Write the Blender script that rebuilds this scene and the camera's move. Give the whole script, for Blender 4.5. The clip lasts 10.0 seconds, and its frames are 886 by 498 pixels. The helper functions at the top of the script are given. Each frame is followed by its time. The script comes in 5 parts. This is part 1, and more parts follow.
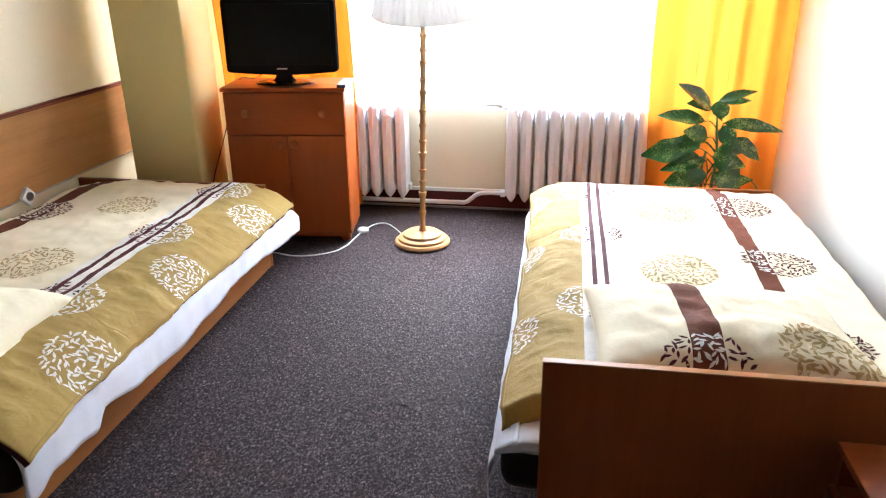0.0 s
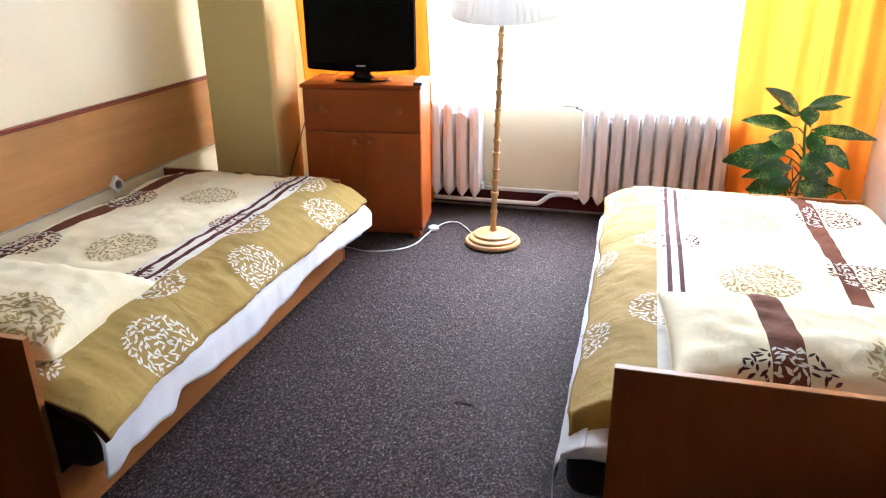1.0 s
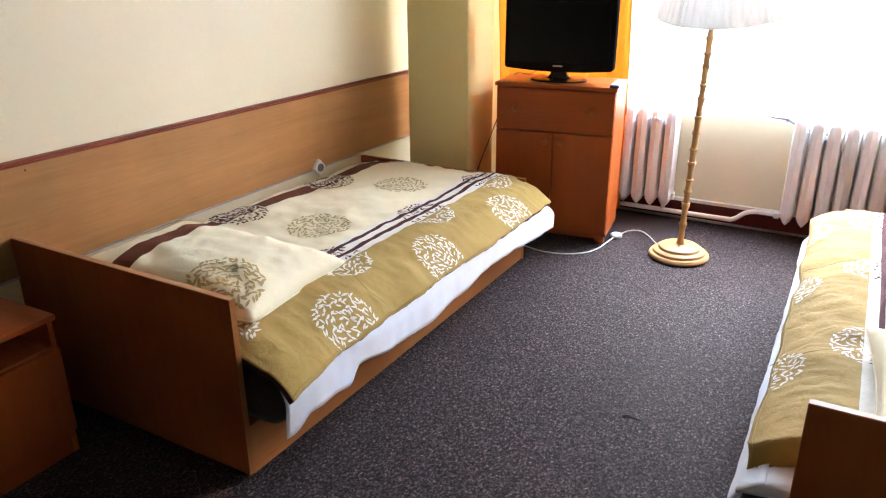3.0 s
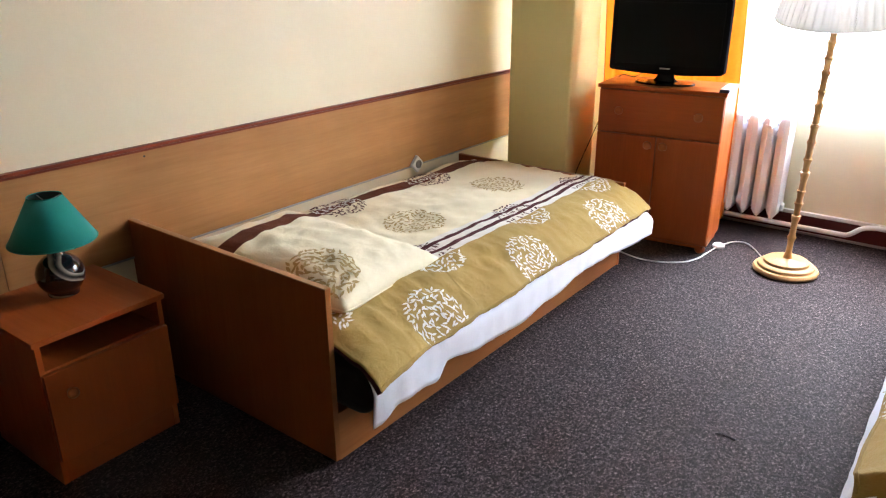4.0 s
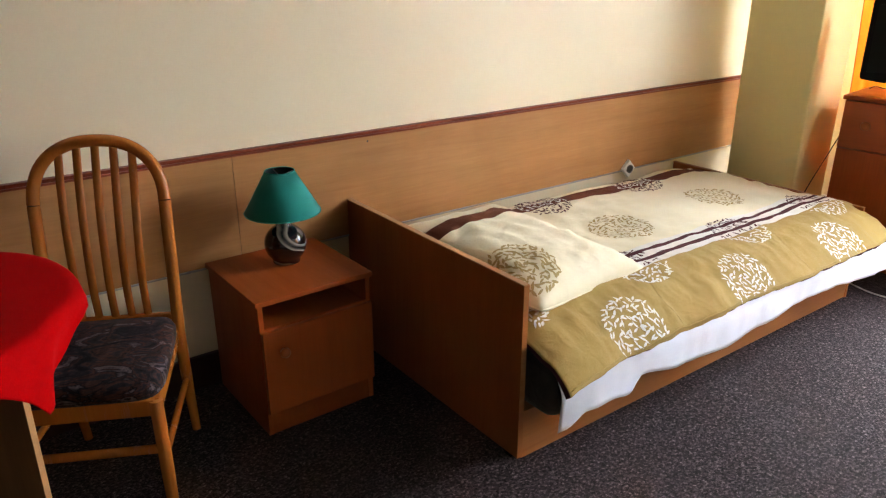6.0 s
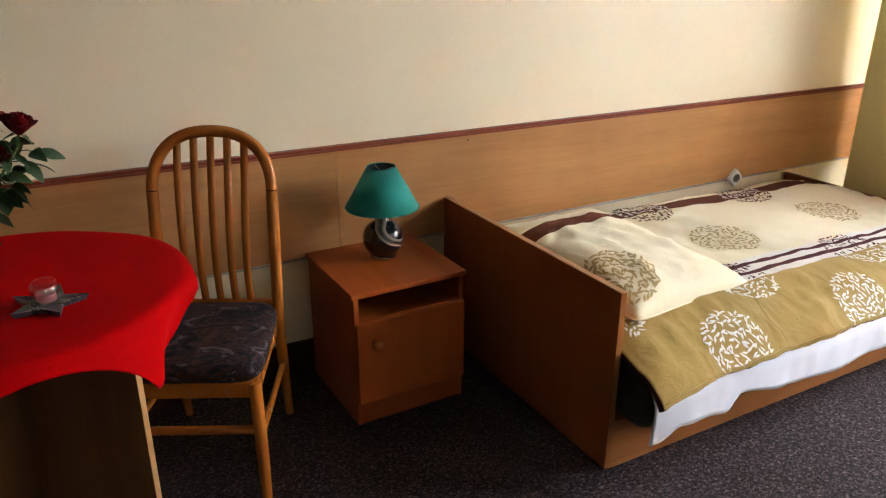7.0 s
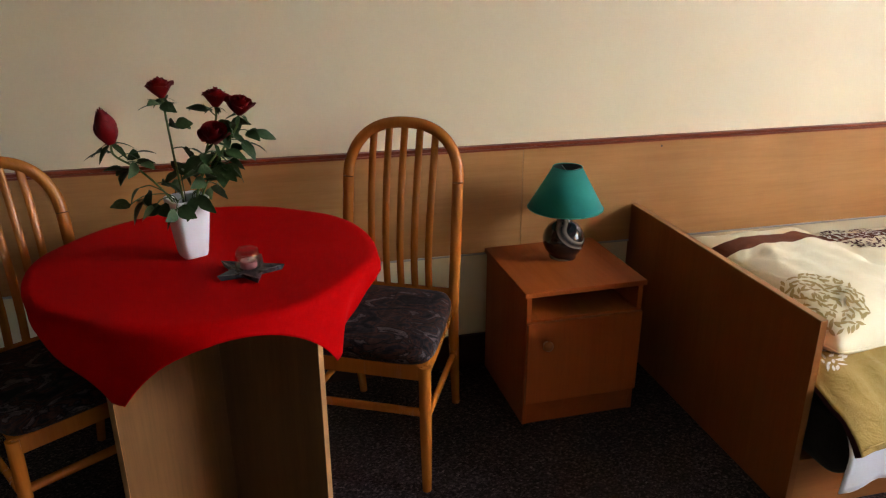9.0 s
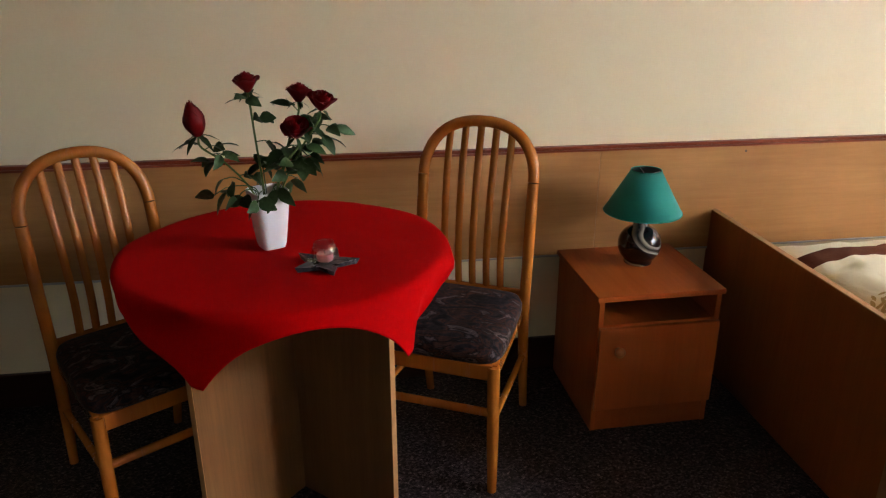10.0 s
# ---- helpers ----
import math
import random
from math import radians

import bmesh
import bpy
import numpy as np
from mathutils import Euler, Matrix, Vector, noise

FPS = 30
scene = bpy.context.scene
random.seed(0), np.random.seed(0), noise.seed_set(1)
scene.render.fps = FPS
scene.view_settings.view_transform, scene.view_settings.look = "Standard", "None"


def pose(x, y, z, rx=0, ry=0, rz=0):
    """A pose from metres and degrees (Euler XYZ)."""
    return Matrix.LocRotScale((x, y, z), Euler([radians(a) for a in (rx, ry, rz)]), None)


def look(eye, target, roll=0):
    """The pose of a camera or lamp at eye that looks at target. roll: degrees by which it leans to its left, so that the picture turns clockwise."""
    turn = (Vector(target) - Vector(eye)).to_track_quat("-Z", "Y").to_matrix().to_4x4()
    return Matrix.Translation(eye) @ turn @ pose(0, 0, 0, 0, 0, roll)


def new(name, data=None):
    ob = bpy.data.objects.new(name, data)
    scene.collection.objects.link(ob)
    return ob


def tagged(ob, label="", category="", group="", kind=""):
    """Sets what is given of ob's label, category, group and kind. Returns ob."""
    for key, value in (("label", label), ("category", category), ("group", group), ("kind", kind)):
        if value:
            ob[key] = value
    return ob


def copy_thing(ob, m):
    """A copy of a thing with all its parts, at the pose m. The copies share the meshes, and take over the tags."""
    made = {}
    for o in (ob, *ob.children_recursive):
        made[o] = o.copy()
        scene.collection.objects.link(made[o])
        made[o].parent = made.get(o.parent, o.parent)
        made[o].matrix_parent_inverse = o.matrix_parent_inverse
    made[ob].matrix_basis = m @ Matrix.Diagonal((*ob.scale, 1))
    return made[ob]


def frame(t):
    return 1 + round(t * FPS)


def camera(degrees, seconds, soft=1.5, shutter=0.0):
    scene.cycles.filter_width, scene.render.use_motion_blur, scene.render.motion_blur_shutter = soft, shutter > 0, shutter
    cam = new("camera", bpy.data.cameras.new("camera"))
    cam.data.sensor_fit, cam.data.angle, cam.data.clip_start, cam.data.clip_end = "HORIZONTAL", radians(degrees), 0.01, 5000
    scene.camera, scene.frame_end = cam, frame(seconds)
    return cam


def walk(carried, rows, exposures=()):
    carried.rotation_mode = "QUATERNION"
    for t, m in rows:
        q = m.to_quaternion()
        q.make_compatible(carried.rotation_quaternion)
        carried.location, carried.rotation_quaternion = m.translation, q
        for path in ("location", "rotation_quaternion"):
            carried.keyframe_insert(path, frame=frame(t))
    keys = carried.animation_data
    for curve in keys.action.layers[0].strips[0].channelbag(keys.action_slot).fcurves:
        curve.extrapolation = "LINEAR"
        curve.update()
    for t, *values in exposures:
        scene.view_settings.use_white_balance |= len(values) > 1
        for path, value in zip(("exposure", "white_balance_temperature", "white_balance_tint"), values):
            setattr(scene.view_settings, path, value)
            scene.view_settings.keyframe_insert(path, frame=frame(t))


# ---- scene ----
cam = camera(62.1, 10.0, soft=1.2)
PATH = [
    (0, (1.434, -1.278, 1.466), (1.127, 0.555, 0.726), -0.6),
    (0.5, (1.422, -1.279, 1.466), (1.036, 0.538, 0.726), -0.5),
    (1, (1.42, -1.275, 1.46), (0.934, 0.519, 0.722), -0.5),
    (1.5, (1.412, -1.278, 1.466), (0.821, 0.484, 0.726), -0.5),
    (2, (1.411, -1.272, 1.459), (0.703, 0.447, 0.722), -0.5),
    (2.5, (1.408, -1.278, 1.454), (0.589, 0.393, 0.72), -0.4),
    (4, (1.399, -1.282, 1.447), (0.266, 0.196, 0.716), -0.2),
    (4.5, (1.397, -1.284, 1.447), (0.163, 0.11, 0.716), -0.1),
    (5, (1.38, -1.287, 1.437), (0.053, 0.02, 0.71), 0.1),
    (5.5, (1.373, -1.286, 1.434), (-0.047, -0.08, 0.706), 0.0),
    (7, (1.357, -1.306, 1.434), (-0.273, -0.405, 0.704), 0.2),
    (7.5, (1.352, -1.311, 1.428), (-0.335, -0.521, 0.699), 0.2),
    (8, (1.357, -1.307, 1.426), (-0.378, -0.628, 0.699), 0.0),
    (8.5, (1.358, -1.294, 1.423), (-0.421, -0.741, 0.696), -0.1),
    (9, (1.359, -1.297, 1.417), (-0.452, -0.851, 0.695), -0.1),
    (9.5, (1.346, -1.308, 1.419), (-0.484, -0.958, 0.691), -0.0),
    (10, (1.351, -1.313, 1.41), (-0.496, -1.045, 0.69), -0.1),
]
EXPO = [(0.0, 0.0, 6250, 10), (2.5, 0.0, 6280, 10), (5.5, 0.05, 6580, 10), (10.0, 0.09, 6900, 10)]
walk(cam, [(t, look(eye, target, roll)) for t, eye, target, roll in PATH], EXPO)

# ---------------------------------------------------------------- world and light
world = bpy.data.worlds.new("sky")
scene.world = world
world.use_nodes = True
wn = world.node_tree
sky = wn.nodes.new("ShaderNodeTexSky")
sky.sky_type, sky.sun_disc = "NISHITA", False
sky.sun_elevation, sky.sun_rotation = radians(48), radians(200)
wn.nodes["Background"].inputs["Strength"].default_value = 0.12
wn.links.new(sky.outputs[0], wn.nodes["Background"].inputs["Color"])

sun_data = bpy.data.lights.new("sun", "SUN")
sun_data.energy, sun_data.angle, sun_data.color = 2.0, radians(0.5), (1.0, 0.95, 0.88)
sun = new("sun", sun_data)
sun.matrix_world = look((-3.0, -8.0, 9.0), (0, 0, 0))

# daylight of the bright sky before the window
win_data = bpy.data.lights.new("window_daylight", "AREA")
win_data.shape, win_data.size, win_data.size_y = "RECTANGLE", 4.8, 3.4
win_data.energy, win_data.color = 4150.0, (0.795, 0.88, 1.0)
window_daylight = new("window_daylight", win_data)
window_daylight.matrix_world = look((0.95, 4.5, 3.4), (0.95, 1.4, 0.4))


# ---------------------------------------------------------------- helpers
def part(name, bm, material, parent=None, label="", smooth=False, mats=None):
    me = bpy.data.meshes.new(name)
    bmesh.ops.recalc_face_normals(bm, faces=bm.faces) if not mats else None
    bm.to_mesh(me)
    bm.free()
    for m in (mats or [material]):
        me.materials.append(m)
    if smooth:
        me.polygons.foreach_set("use_smooth", [True] * len(me.polygons))
        if smooth == "edges":
            me.set_sharp_from_angle(angle=radians(40))
    ob = new(name, me)
    if parent:
        ob.parent = parent
    if label:
        tagged(ob, label)
    return ob


def thing(name, label, category, m=None, group="", kind=""):
    ob = new(name)
    ob.empty_display_size = 0.1
    if m:
        ob.matrix_world = m
    return tagged(ob, label, category, group, kind)


def box(x0, x1, y0, y1, z0, z1, bevel=0.0, bm=None, segments=2):
    """A box between two corners, its edges rounded by bevel."""
    b = bmesh.new()
    bmesh.ops.create_cube(b, size=1)
    for v in b.verts:
        v.co = ((x0 + x1) / 2 + v.co.x * (x1 - x0), (y0 + y1) / 2 + v.co.y * (y1 - y0), (z0 + z1) / 2 + v.co.z * (z1 - z0))
    if bevel:
        bmesh.ops.bevel(b, geom=b.edges[:], offset=bevel, segments=segments, affect="EDGES", profile=0.6)
    if bm is None:
        return b
    return join(bm, b)


def join(bm, b):
    me = bpy.data.meshes.new("tmp")
    b.to_mesh(me)
    b.free()
    bm.from_mesh(me)
    bpy.data.meshes.remove(me)
    return bm


def lathe(profile, segments=32, wobble=None, bm=None):
    """A body turned round z from (radius, height) pairs; closed at the ends."""
    b = bm or bmesh.new()
    rings = []
    for r, z in profile:
        ring = []
        for i in range(segments):
            a = 2 * math.pi * i / segments
            k = 1 + (wobble(a, z) if wobble else 0)
            ring.append(b.verts.new((r * k * math.cos(a), r * k * math.sin(a), z)))
        rings.append(ring)
    for low, high in zip(rings, rings[1:]):
        for i in range(segments):
            j = (i + 1) % segments
            b.faces.new((low[i], low[j], high[j], high[i]))
    for ring, r in ((rings[0], profile[0][0]), (rings[-1], profile[-1][0])):
        if r > 1e-4:
            b.faces.new(ring if ring is rings[-1] else ring[::-1])
    return b


def tube(points, radius, segments=10, bm=None, flat=1.0, closed=False):
    """A round (or flattened) bar along a line; radius is a number or one for each point."""
    b = bm or bmesh.new()
    pts = [Vector(p) for p in points]
    n = len(pts)
    rad = radius if isinstance(radius, (list, tuple)) else [radius] * n
    rings, side = [], None
    for i, p in enumerate(pts):
        ahead = (pts[min(i + 1, n - 1)] - pts[max(i - 1, 0)]).normalized()
        if side is None:
            side = ahead.cross(Vector((0, 0, 1)) if abs(ahead.z) < 0.9 else Vector((1, 0, 0))).normalized()
        side = (side - ahead * side.dot(ahead)).normalized()
        up = side.cross(ahead)
        rings.append([b.verts.new(p + rad[i] * (math.cos(a) * side + flat * math.sin(a) * up)) for a in (2 * math.pi * k / segments for k in range(segments))])
    for low, high in zip(rings, rings[1:]):
        for i in range(segments):
            j = (i + 1) % segments
            b.faces.new((low[i], low[j], high[j], high[i]))
    b.faces.new(rings[0][::-1])
    b.faces.new(rings[-1])
    return b


def smooth_line(points, steps=8):
    """A Catmull-Rom line through points."""
    p = [Vector(q) for q in points]
    p = [2 * p[0] - p[1]] + p + [2 * p[-1] - p[-2]]
    out = []
    for i in range(1, len(p) - 2):
        for k in range(steps):
            t = k / steps
            out.append(0.5 * ((2 * p[i]) + (p[i + 1] - p[i - 1]) * t + (2 * p[i - 1] - 5 * p[i] + 4 * p[i + 1] - p[i + 2]) * t * t + (3 * p[i] - p[i - 1] - 3 * p[i + 1] + p[i + 2]) * t ** 3))
    return out + [p[-2]]


def clamp(v, a=0.0, b=1.0):
    return max(a, min(b, v))


def ease(v):
    v = clamp(v)
    return v * v * (3 - 2 * v)


# ---------------------------------------------------------------- materials
def shader(name):
    m = bpy.data.materials.new(name)
    m.use_nodes = True
    t = m.node_tree
    return m, t, t.nodes["Principled BSDF"]


def node(t, kind, **inputs):
    n = t.nodes.new(kind)
    for key, value in inputs.items():
        n.inputs[key.replace("_", " ")].default_value = value
    return n


def coords(t, scale=(1, 1, 1), kind="Object", shift=True):
    c = t.nodes.new("ShaderNodeTexCoord")
    m = t.nodes.new("ShaderNodeMapping")
    m.inputs["Scale"].default_value = scale
    t.links.new(c.outputs[kind], m.inputs["Vector"])
    if shift:
        info = t.nodes.new("ShaderNodeObjectInfo")
        mul = t.nodes.new("ShaderNodeMath")
        mul.operation = "MULTIPLY"
        mul.inputs[1].default_value = 17.0
        t.links.new(info.outputs["Random"], mul.inputs[0])
        t.links.new(mul.outputs[0], m.inputs["Location"])
    return m.outputs[0]


def ramp(t, source, stops, hard=False):
    r = t.nodes.new("ShaderNodeValToRGB")
    e = r.color_ramp.elements
    while len(e) < len(stops):
        e.new(0.5)
    for el, (p, c) in zip(e, stops):
        el.position, el.color = p, (*c, 1) if len(c) == 3 else c
    if hard:
        r.color_ramp.interpolation = "CONSTANT"
    t.links.new(source, r.inputs[0])
    return r.outputs[0]


def blend(t, kind, fac, a, b):
    n = t.nodes.new("ShaderNodeMix")
    n.data_type, n.blend_type = "RGBA", kind
    for sock, value in ((n.inputs[0], fac), (n.inputs[6], a), (n.inputs[7], b)):
        if isinstance(value, (int, float)):
            sock.default_value = value
        elif isinstance(value, (tuple, list)):
            sock.default_value = (*value, 1)
        else:
            t.links.new(value, sock)
    return n.outputs[2]


def bump(t, bsdf, height, strength, distance=0.002):
    n = t.nodes.new("ShaderNodeBump")
    n.inputs["Strength"].default_value, n.inputs["Distance"].default_value = strength, distance
    t.links.new(height, n.inputs["Height"])
    t.links.new(n.outputs[0], bsdf.inputs["Normal"])


def noise_tex(t, vec, scale, detail=4, rough=0.6, distort=0.0):
    n = node(t, "ShaderNodeTexNoise", Scale=scale, Detail=detail, Roughness=rough, Distortion=distort)
    t.links.new(vec, n.inputs["Vector"])
    return n.outputs["Fac"]


def plain(name, dark, light, scale=6.0, fine=90.0, rough=(0.4, 0.6), strength=0.15, metallic=0.0, distance=0.001):
    """Two-scale mottle between two colours, with matching gloss and fine relief."""
    m, t, b = shader(name)
    v = coords(t)
    big, small = noise_tex(t, v, scale), noise_tex(t, v, fine, 3)
    mix = blend(t, "MIX", 0.35, big, small)
    t.links.new(ramp(t, mix, [(0.3, dark), (0.7, light)]), b.inputs["Base Color"])
    t.links.new(ramp(t, mix, [(0.3, (rough[1],) * 3), (0.7, (rough[0],) * 3)]), b.inputs["Roughness"])
    b.inputs["Metallic"].default_value = metallic
    if strength:
        bump(t, b, small, strength, distance)
    return m


def wood(name, dark, light, along="z", rough=(0.3, 0.45), grain=1.0, pores=0.15, coat=0.0, gloss=0.22):
    """Lacquered wood or wood laminate with grain along one axis."""
    m, t, b = shader(name)
    k = {"x": (1.2, 22, 22), "y": (22, 1.2, 22), "z": (22, 22, 1.2)}[along]
    v = coords(t, tuple(c * grain for c in k))
    rings = noise_tex(t, v, 1.0, 5, 0.62, 0.6)
    v2 = coords(t, tuple(c * grain * 6 for c in k))
    lines = noise_tex(t, v2, 1.0, 3, 0.7)
    v3 = coords(t)
    cloud = noise_tex(t, v3, 2.2, 3)
    mix = blend(t, "MIX", 0.4, rings, lines)
    col = ramp(t, mix, [(0.28, dark), (0.72, light)])
    shade = ramp(t, cloud, [(0.3, (0.84, 0.82, 0.8)), (0.7, (1.06, 1.04, 1.02))])
    t.links.new(blend(t, "MULTIPLY", 1.0, col, shade), b.inputs["Base Color"])
    t.links.new(ramp(t, mix, [(0.3, (rough[1],) * 3), (0.7, (rough[0],) * 3)]), b.inputs["Roughness"])
    b.inputs["Specular IOR Level"].default_value = gloss
    b.inputs["Coat Weight"].default_value = coat
    b.inputs["Coat Roughness"].default_value = 0.25
    bump(t, b, lines, pores, 0.0006)
    return m


def fabric(name, dark, light, weave=900.0, rough=0.8, wrinkle=14.0, strength=0.75, sheen=0.12, through_light=0.0, gloss=0.3, glow=None):
    """Woven cloth: fine threads, soft colour drift and small creases."""
    m, t, b = shader(name)
    v = coords(t)
    big = noise_tex(t, v, 5.0, 4)
    wave_a = node(t, "ShaderNodeTexWave", Scale=weave / 6.28, Distortion=1.5, Detail=1.0)
    wave_a.bands_direction = "X"
    wave_b = node(t, "ShaderNodeTexWave", Scale=weave / 6.28, Distortion=1.5, Detail=1.0)
    wave_b.bands_direction = "Y"
    t.links.new(v, wave_a.inputs["Vector"])
    t.links.new(v, wave_b.inputs["Vector"])
    thread = blend(t, "MIX", 0.5, wave_a.outputs["Fac"], wave_b.outputs["Fac"])
    slub = noise_tex(t, coords(t, (60, 400, 200)), 1.0, 2)
    mix = blend(t, "MIX", 0.4, big, slub)
    t.links.new(ramp(t, mix, [(0.3, dark), (0.7, light)]), b.inputs["Base Color"])
    b.inputs["Roughness"].default_value = rough
    b.inputs["Sheen Weight"].default_value = sheen
    b.inputs["Specular IOR Level"].default_value = gloss
    crease = noise_tex(t, v, wrinkle, 4, 0.55, 0.8)
    height = blend(t, "MIX", 0.06, crease, thread)
    bump(t, b, height, strength, 0.009)
    if through_light:
        tr = t.nodes.new("ShaderNodeBsdfTranslucent")
        tr.inputs["Color"].default_value = (*(glow or light), 1)
        mx = t.nodes.new("ShaderNodeMixShader")
        mx.inputs[0].default_value = through_light
        t.links.new(b.outputs[0], mx.inputs[1])
        t.links.new(tr.outputs[0], mx.inputs[2])
        t.links.new(mx.outputs[0], t.nodes["Material Output"].inputs["Surface"])
    return m


def carpet_material():
    """Short loop pile: grey-brown flecks of several tones."""
    m, t, b = shader("carpet_pile")
    v = coords(t, shift=False)
    tuft = node(t, "ShaderNodeTexVoronoi", Scale=170.0, Randomness=1.0)
    t.links.new(coords(t, (1.15, 0.8, 1), shift=False), tuft.inputs["Vector"])
    tone = t.nodes.new("ShaderNodeSeparateColor")
    t.links.new(tuft.outputs["Color"], tone.inputs[0])
    fleck = noise_tex(t, coords(t, (1.2, 0.8, 1), shift=False), 95.0, 4, 0.8)
    tiny = noise_tex(t, v, 420.0, 2, 0.7)
    patch = noise_tex(t, v, 3.0, 4)
    pile = blend(t, "MIX", 0.35, fleck, tiny)
    mix = blend(t, "MIX", 0.17, pile, tone.outputs[0])
    col = ramp(t, mix, [(0.36, (0.004, 0.0028, 0.0028)), (0.45, (0.013, 0.009, 0.0095)), (0.53, (0.036, 0.0257, 0.027)), (0.60, (0.090, 0.066, 0.0685)), (0.68, (0.25, 0.194, 0.197))])
    wear = ramp(t, patch, [(0.3, (0.88, 0.87, 0.86)), (0.7, (1.08, 1.07, 1.06))])
    t.links.new(blend(t, "MULTIPLY", 1.0, col, wear), b.inputs["Base Color"])
    b.inputs["Roughness"].default_value = 0.75
    b.inputs["Specular IOR Level"].default_value = 0.12
    b.inputs["Specular Tint"].default_value = (1.0, 0.82, 0.84, 1)
    bump(t, b, mix, 0.9, 0.006)
    return m


def net_material():
    """Fine white net: most light goes through, the threads glow."""
    m, t, b = shader("white_net")
    tr = node(t, "ShaderNodeBsdfTranslucent")
    tr.inputs["Color"].default_value = (0.95, 0.95, 0.95, 1)
    clear = t.nodes.new("ShaderNodeBsdfTransparent")
    face = node(t, "ShaderNodeBsdfDiffuse")
    face.inputs["Color"].default_value = (0.9, 0.9, 0.9, 1)
    thread = t.nodes.new("ShaderNodeMixShader")
    thread.inputs[0].default_value = 0.5
    t.links.new(tr.outputs[0], thread.inputs[1])
    t.links.new(face.outputs[0], thread.inputs[2])
    mx = t.nodes.new("ShaderNodeMixShader")
    mx.inputs[0].default_value = 0.45
    t.links.new(clear.outputs[0], mx.inputs[1])
    t.links.new(thread.outputs[0], mx.inputs[2])
    t.links.new(mx.outputs[0], t.nodes["Material Output"].inputs["Surface"])
    return m


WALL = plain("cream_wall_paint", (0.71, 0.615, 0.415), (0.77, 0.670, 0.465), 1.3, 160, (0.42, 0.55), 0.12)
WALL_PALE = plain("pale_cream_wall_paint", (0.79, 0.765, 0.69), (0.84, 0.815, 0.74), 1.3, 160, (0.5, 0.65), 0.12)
# cream wall colour, lightened to stand in for window glare and bounce
WALL_NORTH = plain("cream_wall_paint_glare_lift", (0.80, 0.75, 0.56), (0.85, 0.80, 0.61), 1.3, 160, (0.45, 0.6), 0.12)
# column's cream, yellowed and lightened for the bounced light on its shaded face
COLUMN_SHADE_TINT = plain("cream_paint_shade_tint", (0.80, 0.680, 0.31), (0.85, 0.725, 0.35), 1.3, 160, (0.42, 0.55), 0.12)
# unseen ceiling, kept dark so that it bounces less light into the room
CEILING = plain("dark_bounce_cut_paint", (0.20, 0.185, 0.165), (0.24, 0.22, 0.20), 1.3, 160, (0.7, 0.85), 0.12)
CARPET = carpet_material()
PANEL = wood("wainscot_veneer", (0.325, 0.150, 0.050), (0.455, 0.232, 0.088), "y", (0.32, 0.42), 0.6)
MOULD = wood("red_brown_moulding", (0.16, 0.032, 0.016), (0.23, 0.052, 0.026), "y", (0.3, 0.4), gloss=0.15)
SKIRT = wood("dark_skirting", (0.03, 0.012, 0.010), (0.055, 0.02, 0.016), "y", (0.3, 0.45))
SKIRT_X = wood("dark_red_skirting", (0.07, 0.012, 0.012), (0.12, 0.02, 0.02), "x", (0.25, 0.4))
BED_WOOD = wood("bed_laminate", (0.255, 0.065, 0.012), (0.350, 0.101, 0.021), "z", (0.34, 0.46), 0.8)
BED_WOOD_Y = wood("bed_rail_laminate", (0.25, 0.09, 0.025), (0.34, 0.135, 0.042), "y", (0.34, 0.46), 0.8)
EDGE = wood("bed_edge_band", (0.40, 0.20, 0.08), (0.50, 0.27, 0.12), "x", (0.25, 0.35), 0.8)
CAB = wood("cabinet_laminate", (0.285, 0.059, 0.010), (0.385, 0.089, 0.016), "x", (0.32, 0.45), 0.7)
CAB_Z = wood("cabinet_door_laminate", (0.285, 0.059, 0.010), (0.385, 0.089, 0.016), "z", (0.32, 0.45), 0.7)
KNOB_WOOD = wood("turned_knob_wood", (0.29, 0.078, 0.018), (0.38, 0.112, 0.028), "z", (0.25, 0.35), 1.0, 0.08)
CHAIR_WOOD = wood("beech_lacquer", (0.34, 0.100, 0.014), (0.47, 0.158, 0.026), "z", (0.2, 0.3), 1.0, 0.08, 0.35)
TABLE_WOOD = wood("oak_laminate", (0.118, 0.050, 0.017), (0.205, 0.094, 0.034), "z", (0.4, 0.5), 0.8)
LAMP_WOOD = wood("pale_turned_wood", (0.46, 0.25, 0.09), (0.62, 0.37, 0.16), "z", (0.25, 0.35), 0.8, 0.08, 0.4)
BLACK_GLOSS = plain("black_gloss_plastic", (0.006, 0.006, 0.007), (0.010, 0.010, 0.011), 4, 200, (0.18, 0.26), 0.0)
BLACK_GLOSS.node_tree.nodes["Principled BSDF"].inputs["Specular IOR Level"].default_value = 0.25
BLACK_MATT = plain("black_satin_plastic", (0.005, 0.005, 0.006), (0.009, 0.009, 0.010), 4, 200, (0.55, 0.65), 0.0)
BLACK_MATT.node_tree.nodes["Principled BSDF"].inputs["Specular IOR Level"].default_value = 0.0
SCREEN = plain("dark_screen", (0.002, 0.002, 0.0025), (0.003, 0.003, 0.0035), 4, 200, (0.3, 0.36), 0.0)
SCREEN.node_tree.nodes["Principled BSDF"].inputs["Specular IOR Level"].default_value = 0.12
SILVER = plain("silver_print", (0.55, 0.55, 0.56), (0.65, 0.65, 0.66), 4, 200, (0.3, 0.4), 0.0)
WHITE_PLASTIC = plain("white_plastic", (0.76, 0.75, 0.72), (0.82, 0.81, 0.78), 8, 120, (0.3, 0.4), 0.05)
